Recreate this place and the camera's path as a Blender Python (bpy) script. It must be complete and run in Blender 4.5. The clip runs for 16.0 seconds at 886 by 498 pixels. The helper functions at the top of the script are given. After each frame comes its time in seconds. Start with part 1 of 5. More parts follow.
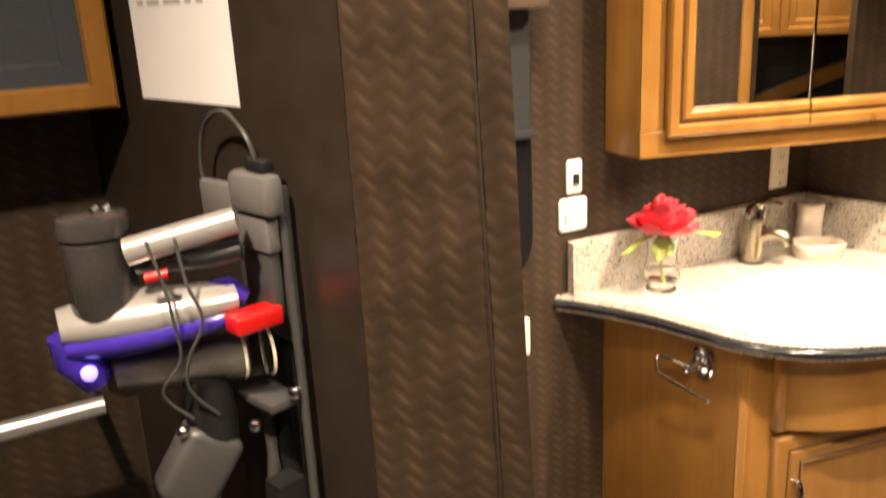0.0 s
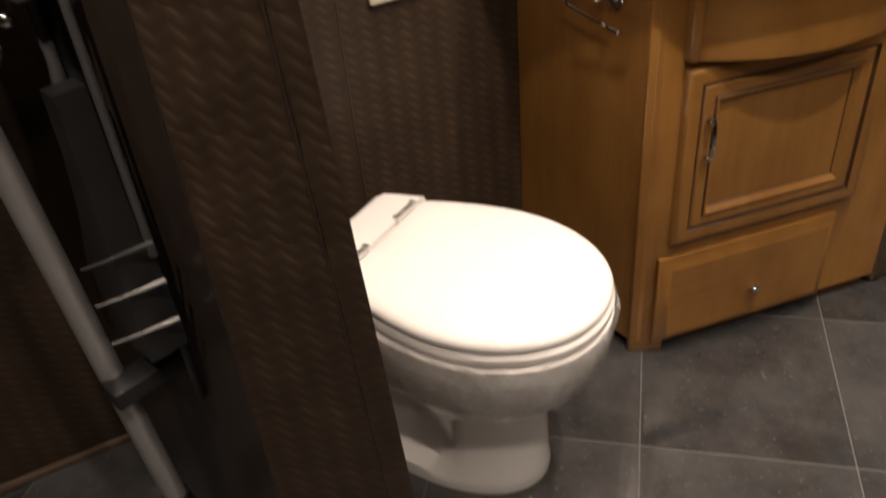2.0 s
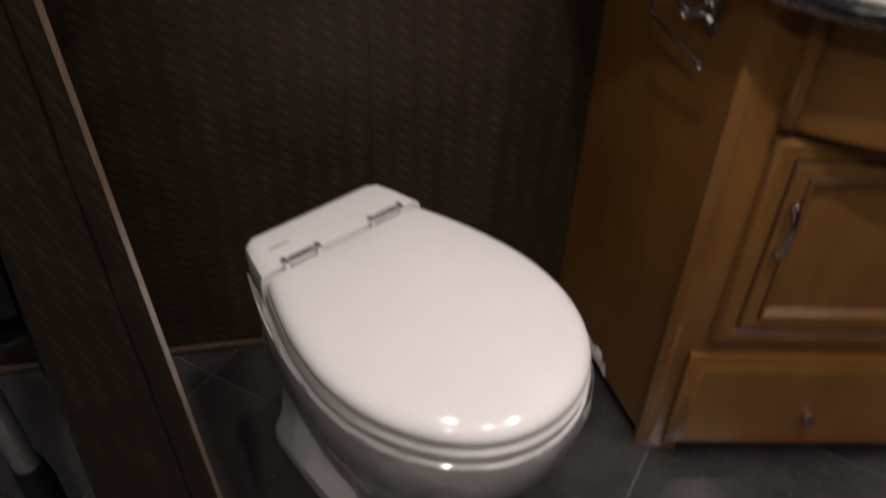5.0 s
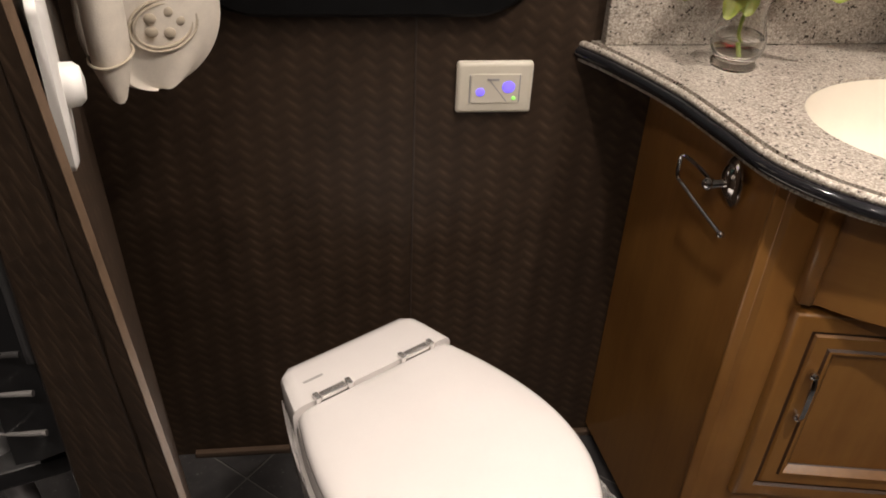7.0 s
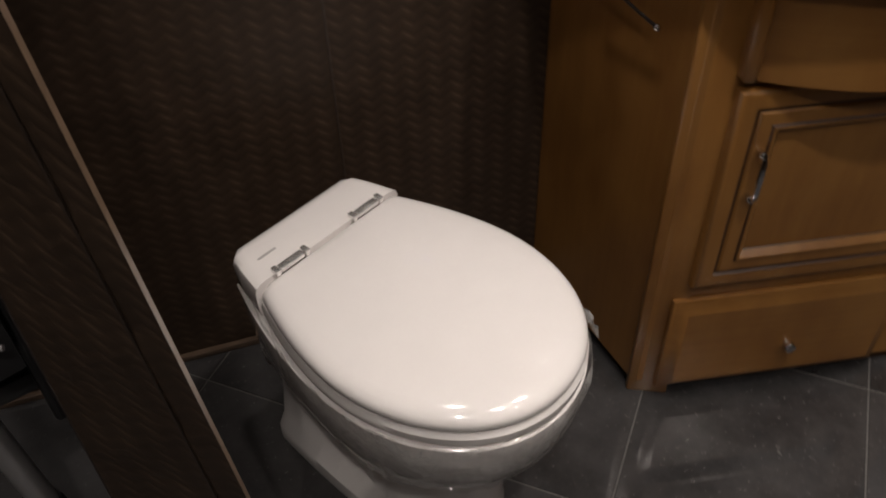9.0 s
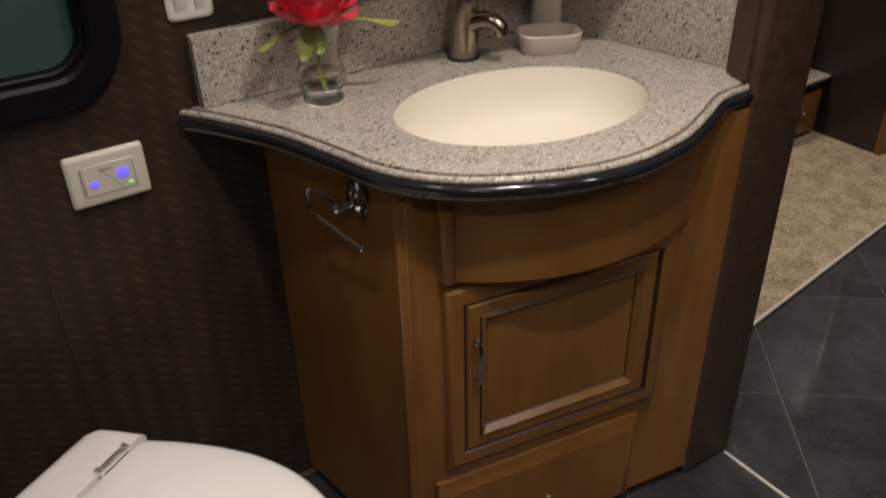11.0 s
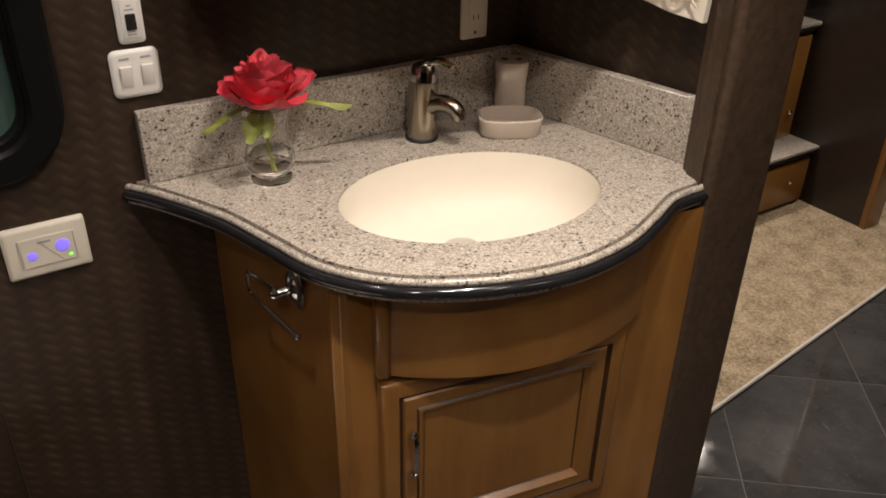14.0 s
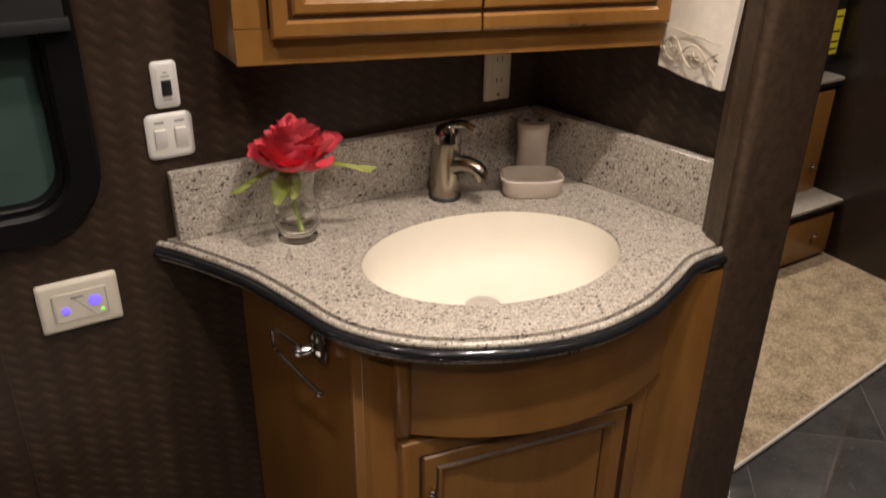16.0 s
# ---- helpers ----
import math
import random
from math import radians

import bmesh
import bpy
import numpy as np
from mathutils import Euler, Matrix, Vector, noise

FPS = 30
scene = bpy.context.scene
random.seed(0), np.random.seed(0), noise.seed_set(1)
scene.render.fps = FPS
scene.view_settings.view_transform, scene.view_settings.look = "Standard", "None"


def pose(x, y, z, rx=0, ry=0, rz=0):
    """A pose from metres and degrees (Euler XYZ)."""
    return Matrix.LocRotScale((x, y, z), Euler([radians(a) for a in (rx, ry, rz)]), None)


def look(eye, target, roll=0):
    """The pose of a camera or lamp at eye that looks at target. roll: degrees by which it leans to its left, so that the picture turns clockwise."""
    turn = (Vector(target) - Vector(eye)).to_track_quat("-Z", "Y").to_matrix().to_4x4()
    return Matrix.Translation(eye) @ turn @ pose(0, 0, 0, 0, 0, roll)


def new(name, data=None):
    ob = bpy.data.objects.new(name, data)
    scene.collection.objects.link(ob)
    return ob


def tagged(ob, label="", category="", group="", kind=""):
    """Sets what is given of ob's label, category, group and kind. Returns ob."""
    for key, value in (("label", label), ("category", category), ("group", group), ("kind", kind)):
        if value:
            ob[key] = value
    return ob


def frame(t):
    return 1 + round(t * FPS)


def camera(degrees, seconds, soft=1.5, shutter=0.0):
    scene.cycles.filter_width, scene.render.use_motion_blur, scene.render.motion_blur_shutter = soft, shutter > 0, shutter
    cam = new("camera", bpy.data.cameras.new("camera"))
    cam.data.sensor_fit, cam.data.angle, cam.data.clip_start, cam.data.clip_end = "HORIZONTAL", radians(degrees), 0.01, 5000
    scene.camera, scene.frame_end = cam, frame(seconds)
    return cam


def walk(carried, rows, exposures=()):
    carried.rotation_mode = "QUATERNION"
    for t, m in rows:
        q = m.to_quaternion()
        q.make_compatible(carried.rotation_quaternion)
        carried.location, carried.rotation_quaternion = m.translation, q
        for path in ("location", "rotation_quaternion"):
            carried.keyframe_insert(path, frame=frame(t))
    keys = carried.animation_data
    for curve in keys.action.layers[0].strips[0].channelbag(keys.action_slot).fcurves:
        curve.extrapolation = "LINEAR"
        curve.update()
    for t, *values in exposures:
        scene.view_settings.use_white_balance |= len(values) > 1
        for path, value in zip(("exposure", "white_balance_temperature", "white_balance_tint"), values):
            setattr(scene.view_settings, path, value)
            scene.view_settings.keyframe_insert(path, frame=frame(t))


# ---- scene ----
# seconds, stops
EXPOSURES = [
    (0.0, 2.3, 7800, 13), (1.0, 1.95, 7400, 13), (1.5, 1.3, 7200, 14), (2.0, 0.8, 6900, 14), (3.0, 0.42, 6400, 14), (4.0, 0.08, 6100, 14), (5.0, -0.25, 5950, 14),
    (7.3, 0.38, 6450, 14), (8.0, 0.22, 6400, 14), (9.0, -0.18, 6100, 13), (10.2, -0.48, 6050, 13), (12.3, 0.25, 6500, 14), (14.0, 0.13, 6500, 14), (16.0, 0.10, 6550, 14),
]
cam = camera(56.0, 16.0, soft=1.75, shutter=0.6)
PATH = [
    (0, (-0.967, -1.334, 1.465), (-0.096, 0.37, 0.882), -2.9),
    (0.5, (-0.935, -1.3, 1.452), (-0.104, 0.34, 0.666), -2.4),
    (1, (-0.878, -1.321, 1.373), (-0.044, 0.265, 0.484), -2.1),
    (1.5, (-0.807, -1.34, 1.312), (0.002, 0.149, 0.25), -2.1),
    (2, (-0.754, -1.361, 1.266), (-0.069, 0.1, 0.085), -5.5),
    (2.5, (-0.698, -1.392, 1.235), (-0.06, -0.026, -0.079), -5.4),
    (3, (-0.657, -1.402, 1.186), (-0.001, -0.055, -0.139), -2.5),
    (3.5, (-0.611, -1.37, 1.178), (-0.002, -0.014, -0.16), -2.4),
    (4, (-0.538, -1.253, 1.161), (0.056, 0.08, -0.207), -0.2),
    (4.5, (-0.478, -1.195, 1.157), (0.053, 0.138, -0.237), -1.3),
    (5, (-0.418, -1.182, 1.19), (-0.075, 0.324, -0.081), 2.8),
    (5.2, (-0.405, -1.143, 1.256), (-0.094, 0.38, -0.003), 3.9),
    (7.3, (-0.383, -1.161, 1.322), (-0.163, 0.456, 0.164), 2.6),
    (7.5, (-0.392, -1.157, 1.313), (-0.165, 0.44, 0.131), 2.6),
    (8, (-0.405, -1.147, 1.295), (-0.104, 0.401, 0.066), 3.1),
    (8.5, (-0.423, -1.152, 1.256), (-0.076, 0.325, -0.047), 1.9),
    (9, (-0.458, -1.153, 1.241), (-0.026, 0.248, -0.12), -1.8),
    (9.5, (-0.488, -1.169, 1.234), (0.23, 0.176, -0.061), -1.8),
    (10, (-0.434, -1.206, 1.276), (0.442, 0.13, 0.072), -2.0),
    (10.2, (-0.425, -1.216, 1.288), (0.481, 0.141, 0.131), -2.6),
    (12.3, (-0.278, -1.213, 1.417), (0.67, 0.238, 0.42), 1.8),
    (12.5, (-0.277, -1.213, 1.413), (0.66, 0.248, 0.419), 1.6),
    (13, (-0.266, -1.202, 1.419), (0.665, 0.256, 0.414), 1.4),
    (13.5, (-0.26, -1.206, 1.424), (0.698, 0.248, 0.442), 2.0),
    (14, (-0.254, -1.212, 1.417), (0.701, 0.23, 0.412), 1.2),
    (14.5, (-0.252, -1.217, 1.431), (0.716, 0.234, 0.452), 1.3),
    (15, (-0.255, -1.219, 1.433), (0.683, 0.268, 0.48), 0.7),
    (15.5, (-0.257, -1.216, 1.435), (0.665, 0.276, 0.475), 0.7),
    (16, (-0.255, -1.22, 1.453), (0.675, 0.294, 0.534), 0.9),
]
walk(cam, [(t, look(eye, target, roll)) for t, eye, target, roll in PATH], EXPOSURES)

# ---------------------------------------------------------------- light
world = bpy.data.worlds.new("world")
scene.world = world
world.use_nodes = True
world.node_tree.nodes["Background"].inputs[0].default_value = (0.9, 0.95, 1.0, 1)
world.node_tree.nodes["Background"].inputs[1].default_value = 0.01

CEIL = 2.06
DOWNLIGHTS = [  # x, y, watts, spread
    # Unseen lamps: glints imply some over the bath, others added to brighten surfaces.
    (0.37, -0.68, 6.8, 130), (0.08, -1.00, 4.6, 112), (0.40, -1.42, 1.2, 120), (-0.26, -0.44, 2.0, 110), (-0.56, -1.42, 5.2, 120), (-1.15, -0.84, 4.2, 125), (-0.20, -2.95, 6.0, 130),
    # First two from floor reflections; last two added to light carpet and mirrored cupboards.
    (3.03, 1.02, 7.0, 135), (2.14, -0.25, 8.0, 135), (1.35, 0.62, 13.0, 135), (0.80, -1.92, 5.0, 135),
]


# ---------------------------------------------------------------- small tools
def nodes_of(mat):
    mat.use_nodes = True
    nt = mat.node_tree
    return nt, nt.nodes["Principled BSDF"]


def link(nt, a, b):
    nt.links.new(a, b)


def node(nt, kind, **values):
    n = nt.nodes.new(kind)
    for key, v in values.items():
        n.inputs[key.replace("_", " ")].default_value = v
    return n


def math_node(nt, op, a, b=None):
    n = nt.nodes.new("ShaderNodeMath")
    n.operation = op
    for i, v in enumerate((a, b)):
        if v is None:
            continue
        if isinstance(v, (int, float)):
            n.inputs[i].default_value = v
        else:
            link(nt, v, n.inputs[i])
    return n.outputs[0]


def ramp(nt, src, stops):
    r = nt.nodes.new("ShaderNodeValToRGB")
    el = r.color_ramp.elements
    while len(el) < len(stops):
        el.new(0.5)
    for e, (p, c) in zip(el, stops):
        e.position, e.color = p, (*c, 1)
    link(nt, src, r.inputs[0])
    return r.outputs[0]


def noise_tex(nt, scale, detail=3.0, rough=0.5, stretch=(1, 1, 1)):
    tc = nt.nodes.new("ShaderNodeTexCoord")
    mp = nt.nodes.new("ShaderNodeMapping")
    mp.inputs["Scale"].default_value = stretch
    link(nt, tc.outputs["Object"], mp.inputs[0])
    n = node(nt, "ShaderNodeTexNoise", Scale=scale, Detail=detail, Roughness=rough)
    link(nt, mp.outputs[0], n.inputs["Vector"])
    return n.outputs["Fac"]


def bump(nt, bsdf, height, strength=0.2, dist=0.001):
    b = node(nt, "ShaderNodeBump", Strength=strength, Distance=dist)
    link(nt, height, b.inputs["Height"])
    link(nt, b.outputs[0], bsdf.inputs["Normal"])


def simple(name, color, rough=0.5, metal=0.0, spec=0.5, var=0.12, scale=25.0, bump_s=0.05, coat=0.0, rough_var=0.0):
    """Paint, plastic or metal with faint mottling at two scales."""
    mat = bpy.data.materials.new(name)
    nt, b = nodes_of(mat)
    f = math_node(nt, "ADD", noise_tex(nt, scale, 4), math_node(nt, "MULTIPLY", noise_tex(nt, scale * 9, 2), 0.4))
    lo = tuple(max(0, c * (1 - var)) for c in color)
    hi = tuple(min(1, c * (1 + var)) for c in color)
    link(nt, ramp(nt, f, [(0.35, lo), (0.95, hi)]), b.inputs["Base Color"])
    b.inputs["Roughness"].default_value = rough
    if rough_var:
        link(nt, math_node(nt, "ADD", math_node(nt, "MULTIPLY", noise_tex(nt, scale * 0.6, 5), rough_var), rough - rough_var / 2), b.inputs["Roughness"])
    b.inputs["Metallic"].default_value = metal
    b.inputs["Specular IOR Level"].default_value = spec
    b.inputs["Coat Weight"].default_value = coat
    b.inputs["Coat Roughness"].default_value = 0.06
    if bump_s:
        bump(nt, b, noise_tex(nt, scale * 12, 2), bump_s, 0.0005)
    return mat


def wood(name, light, dark, grain=(1, 1, 0.06), rough=0.32):
    mat = bpy.data.materials.new(name)
    nt, b = nodes_of(mat)
    g = noise_tex(nt, 70, 6, 0.6, grain)
    w = noise_tex(nt, 9, 4, 0.6, (1, 1, 0.5))
    f = math_node(nt, "ADD", math_node(nt, "MULTIPLY", g, 0.30), math_node(nt, "MULTIPLY", w, 0.70))
    link(nt, ramp(nt, f, [(0.32, dark), (0.68, light)]), b.inputs["Base Color"])
    link(nt, math_node(nt, "ADD", math_node(nt, "MULTIPLY", w, 0.2), rough - 0.1), b.inputs["Roughness"])
    b.inputs["Coat Weight"].default_value = 0.25
    b.inputs["Coat Roughness"].default_value = 0.2
    bump(nt, b, g, 0.05, 0.0005)
    return mat


def emitter(name, color, strength):
    mat = bpy.data.materials.new(name)
    nt, b = nodes_of(mat)
    b.inputs["Base Color"].default_value = (*color, 1)
    b.inputs["Emission Color"].default_value = (*color, 1)
    b.inputs["Emission Strength"].default_value = strength
    return mat


def glass(name, color=(1, 1, 1), rough=0.0, ior=1.45):
    mat = bpy.data.materials.new(name)
    nt, b = nodes_of(mat)
    b.inputs["Base Color"].default_value = (*color, 1)
    b.inputs["Roughness"].default_value = rough
    b.inputs["Transmission Weight"].default_value = 1.0
    b.inputs["IOR"].default_value = ior
    return mat


def film_material(name):
    """Clear, crumpled plastic film."""
    mat = bpy.data.materials.new(name)
    nt, b = nodes_of(mat)
    b.inputs["Base Color"].default_value = (0.95, 0.95, 0.95, 1)
    b.inputs["Roughness"].default_value = 0.06
    tr = nt.nodes.new("ShaderNodeBsdfTransparent")
    mix = nt.nodes.new("ShaderNodeMixShader")
    gloss = nt.nodes.new("ShaderNodeBsdfGlossy")
    gloss.inputs["Roughness"].default_value = 0.07
    fres = nt.nodes.new("ShaderNodeFresnel")
    fres.inputs["IOR"].default_value = 1.5
    n = noise_tex(nt, 45, 5, 0.7)
    bp = node(nt, "ShaderNodeBump", Strength=0.9, Distance=0.006)
    link(nt, n, bp.inputs["Height"])
    link(nt, bp.outputs[0], gloss.inputs["Normal"])
    link(nt, bp.outputs[0], fres.inputs["Normal"])
    fac = math_node(nt, "MULTIPLY", fres.outputs[0], 0.6)
    link(nt, fac, mix.inputs[0])
    link(nt, tr.outputs[0], mix.inputs[1])
    link(nt, gloss.outputs[0], mix.inputs[2])
    white = nt.nodes.new("ShaderNodeBsdfDiffuse")
    white.inputs["Color"].default_value = (0.85, 0.84, 0.82, 1)
    haze = nt.nodes.new("ShaderNodeMixShader")
    link(nt, ramp(nt, noise_tex(nt, 22, 4, 0.7), [(0.40, (0.08,) * 3), (0.72, (0.45,) * 3)]), haze.inputs[0])
    link(nt, mix.outputs[0], haze.inputs[1])
    link(nt, white.outputs[0], haze.inputs[2])
    link(nt, haze.outputs[0], nt.nodes["Material Output"].inputs[0])
    return mat


def wallpaper_material():
    """Brown embossed vinyl with upright columns of slanted zigzag strokes; uv in metres."""
    mat = bpy.data.materials.new("wallpaper")
    nt, b = nodes_of(mat)
    uv = nt.nodes.new("ShaderNodeUVMap")
    uv.uv_map = "metres"
    sep = nt.nodes.new("ShaderNodeSeparateXYZ")
    link(nt, uv.outputs[0], sep.inputs[0])
    wob = noise_tex(nt, 9, 3)
    u = math_node(nt, "ADD", sep.outputs[0], math_node(nt, "MULTIPLY", wob, 0.004))
    v = sep.outputs[1]
    tri = math_node(nt, "PINGPONG", u, 0.0195)
    saw = math_node(nt, "FRACT", math_node(nt, "DIVIDE", math_node(nt, "ADD", v, math_node(nt, "MULTIPLY", tri, 0.72)), 0.021))
    ridge = math_node(nt, "MINIMUM", math_node(nt, "MULTIPLY", saw, 1.5), math_node(nt, "MULTIPLY", math_node(nt, "SUBTRACT", 1.0, saw), 3.0))
    side = math_node(nt, "SINE", math_node(nt, "MULTIPLY", u, 2 * math.pi / 0.039))
    weight = math_node(nt, "ADD", math_node(nt, "MULTIPLY", side, 0.30), 0.50)
    weave = noise_tex(nt, 650, 2, 0.6)
    stroke = math_node(nt, "MULTIPLY", ridge, weight)
    fac = math_node(nt, "ADD", math_node(nt, "MULTIPLY", stroke, 0.40), math_node(nt, "ADD", math_node(nt, "MULTIPLY", noise_tex(nt, 16, 4), 0.42), math_node(nt, "MULTIPLY", weave, 0.28)))
    link(nt, ramp(nt, fac, [(0.22, (0.022, 0.0140, 0.0090)), (0.6, (0.052, 0.0332, 0.0212)), (0.96, (0.128, 0.084, 0.0555))]), b.inputs["Base Color"])
    b.inputs["Roughness"].default_value = 0.5
    b.inputs["Specular IOR Level"].default_value = 0.3
    bump(nt, b, math_node(nt, "ADD", stroke, math_node(nt, "MULTIPLY", weave, 0.3)), 0.30, 0.0014)
    return mat


def granite_material():
    mat = bpy.data.materials.new("granite")
    nt, b = nodes_of(mat)
    tc = nt.nodes.new("ShaderNodeTexCoord")

    def cells(scale):
        vo = node(nt, "ShaderNodeTexVoronoi", Scale=scale)
        link(nt, tc.outputs["Object"], vo.inputs["Vector"])
        sp = nt.nodes.new("ShaderNodeSeparateColor")
        link(nt, vo.outputs["Color"], sp.inputs[0])
        return sp.outputs[0]

    base = ramp(nt, cells(440), [(0.0, (0.24, 0.204, 0.168)), (0.3, (0.355, 0.316, 0.268)), (0.7, (0.46, 0.420, 0.366)), (1.0, (0.62, 0.585, 0.525))])
    dark = ramp(nt, math_node(nt, "ADD", math_node(nt, "MULTIPLY", cells(310), 0.75), math_node(nt, "MULTIPLY", noise_tex(nt, 55, 2), 0.35)), [(0.185, (0.085, 0.066, 0.05)), (0.245, (1, 1, 1))])
    mix = nt.nodes.new("ShaderNodeMix")
    mix.data_type, mix.blend_type = "RGBA", "MULTIPLY"
    mix.inputs[0].default_value = 1.0
    link(nt, base, mix.inputs[6])
    link(nt, dark, mix.inputs[7])
    link(nt, mix.outputs[2], b.inputs["Base Color"])
    b.inputs["Roughness"].default_value = 0.28
    bump(nt, b, noise_tex(nt, 500, 2), 0.06, 0.0004)
    return mat


def tile_material():
    mat = bpy.data.materials.new("floor_tile")
    nt, b = nodes_of(mat)
    info = nt.nodes.new("ShaderNodeObjectInfo")
    f = math_node(nt, "ADD", math_node(nt, "MULTIPLY", noise_tex(nt, 6, 6, 0.65), 0.8), math_node(nt, "MULTIPLY", info.outputs["Random"], 0.12))
    link(nt, ramp(nt, f, [(0.3, (0.026, 0.0252, 0.0258)), (0.75, (0.080, 0.0775, 0.0785))]), b.inputs["Base Color"])
    dust = noise_tex(nt, 26, 6, 0.75)
    flecks = math_node(nt, "MAXIMUM", noise_tex(nt, 95, 3, 0.8), math_node(nt, "MULTIPLY", noise_tex(nt, 30, 5, 0.7, (1, 0.35, 1)), 0.98))
    specks = ramp(nt, flecks, [(0.64, (0, 0, 0)), (0.74, (0.75, 0.75, 0.75))])
    lay = nt.nodes.new("ShaderNodeMix")
    lay.data_type = "RGBA"
    link(nt, specks, lay.inputs[0])
    link(nt, b.inputs["Base Color"].links[0].from_socket, lay.inputs[6])
    lay.inputs[7].default_value = (0.20, 0.195, 0.19, 1)
    b.inputs["Coat Weight"].default_value = 0.5
    b.inputs["Coat Roughness"].default_value = 0.03
    link(nt, lay.outputs[2], b.inputs["Base Color"])
    link(nt, ramp(nt, dust, [(0.38, (0.035,) * 3), (0.75, (0.12,) * 3)]), b.inputs["Roughness"])
    bump(nt, b, noise_tex(nt, 14, 3), 0.05, 0.002)
    return mat


def carpet_material():
    mat = bpy.data.materials.new("carpet")
    nt, b = nodes_of(mat)
    n = noise_tex(nt, 120, 5, 0.85)
    link(nt, ramp(nt, math_node(nt, "ADD", math_node(nt, "MULTIPLY", n, 0.8), math_node(nt, "MULTIPLY", noise_tex(nt, 14, 3), 0.25)), [(0.38, (0.13, 0.092, 0.052)), (0.62, (0.64, 0.51, 0.345))]), b.inputs["Base Color"])
    b.inputs["Roughness"].default_value = 0.95
    bump(nt, b, n, 0.9, 0.006)
    return mat


M_WALL = wallpaper_material()
M_TRIM = simple("brown_trim", (0.105, 0.070, 0.048), 0.42, var=0.2)
M_EDGING = simple("edging_strip", (0.14, 0.094, 0.062), 0.35, var=0.25, scale=60)
M_POST = simple("post_vinyl", (0.060, 0.037, 0.0225), 0.5, var=0.55, scale=90, bump_s=0.8)
M_SEAM = simple("wall_seam", (0.030, 0.020, 0.014), 0.5, var=0.2)
M_PANEL = simple("dark_panel", (0.027, 0.0195, 0.0155), 0.30, var=0.22, scale=30, bump_s=0.12)
M_WOOD = wood("honey_maple", (0.305, 0.147, 0.036), (0.195, 0.083, 0.0185))
M_WOODX = wood("honey_maple_across", (0.305, 0.147, 0.036), (0.195, 0.083, 0.0185), (0.06, 0.06, 1))
M_GLAZE = simple("dark_glaze", (0.050, 0.021, 0.007), 0.4, var=0.3)
M_GRANITE = granite_material()
M_BLACK = simple("black_edge", (0.012, 0.012, 0.014), 0.12, var=0.3, coat=0.5)
M_TILE = tile_material()
M_GROUT = simple("grout", (0.085, 0.081, 0.077), 0.8, var=0.25, scale=40, bump_s=0.3)
M_CARPET = carpet_material()
M_BINDING = simple("carpet_binding", (0.6, 0.56, 0.5), 0.7)
M_CEIL = simple("ceiling_vinyl", (0.50, 0.47, 0.43), 0.6, var=0.05)
M_PORC = simple("porcelain", (0.80, 0.77, 0.755), 0.10, var=0.015, bump_s=0, coat=0.4)
M_SINK = simple("sink_bisque", (0.79, 0.745, 0.65), 0.5, spec=0.3, var=0.02, bump_s=0)
M_CHROME = simple("chrome", (0.75, 0.75, 0.76), 0.08, 1.0, var=0.03, bump_s=0)
M_SATIN = simple("satin_chrome", (0.85, 0.84, 0.83), 0.22, 0.85, var=0.05, bump_s=0)
M_NICKEL = simple("brushed_nickel", (0.36, 0.32, 0.26), 0.20, 1.0, var=0.06, bump_s=0.02)
M_WHITEP = simple("white_plastic", (0.78, 0.77, 0.75), 0.35, var=0.03)
M_IVORY = simple("ivory_plastic", (0.70, 0.66, 0.56), 0.35, var=0.03)
M_GREYMARK = simple("grey_print", (0.38, 0.37, 0.36), 0.5)
M_DARKP = simple("dark_plastic", (0.012, 0.012, 0.013), 0.38, var=0.25)
M_GREYP = simple("grey_plastic", (0.050, 0.049, 0.050), 0.38, var=0.15)
M_BLUE = emitter("blue_led", (0.22, 0.16, 1.0), 0.75)
M_GREEN = emitter("green_led", (0.3, 0.9, 0.15), 0.6)
M_TOWEL = simple("towel_cloth", (0.80, 0.74, 0.65), 0.9, var=0.08, scale=60, bump_s=0.6)
M_TOWELMARK = simple("towel_embroidery", (0.52, 0.455, 0.36), 0.85, var=0.2, scale=80, bump_s=0.5)
M_MIRROR = simple("mirror_glass", (0.86, 0.87, 0.87), 0.015, 1.0, var=0.01, bump_s=0)
M_GLASS = glass("clear_glass", (1, 1, 1), 0.0, 1.38)
M_WATER = glass("water", (0.97, 0.99, 0.97), 0, 1.2)
M_FILM = film_material("plastic_film")


# ---------------------------------------------------------------- mesh tools
def part(name, bm, material, parent=None, label="", smooth=True):
    me = bpy.data.meshes.new(name)
    bm.normal_update()
    bm.to_mesh(me)
    bm.free()
    for m in material if isinstance(material, (list, tuple)) else [material]:
        me.materials.append(m)
    for p in me.polygons:
        p.use_smooth = smooth
    if smooth:
        me.set_sharp_from_angle(angle=radians(38))
    ob = new(name, me)
    ob.parent = parent
    if label:
        tagged(ob, label)
    return ob


def thing(name, label, category, group="", m=None):
    ob = new(name)
    ob.empty_display_size = 0.05
    if m is not None:
        ob.matrix_basis = m
    return tagged(ob, label, category, group)


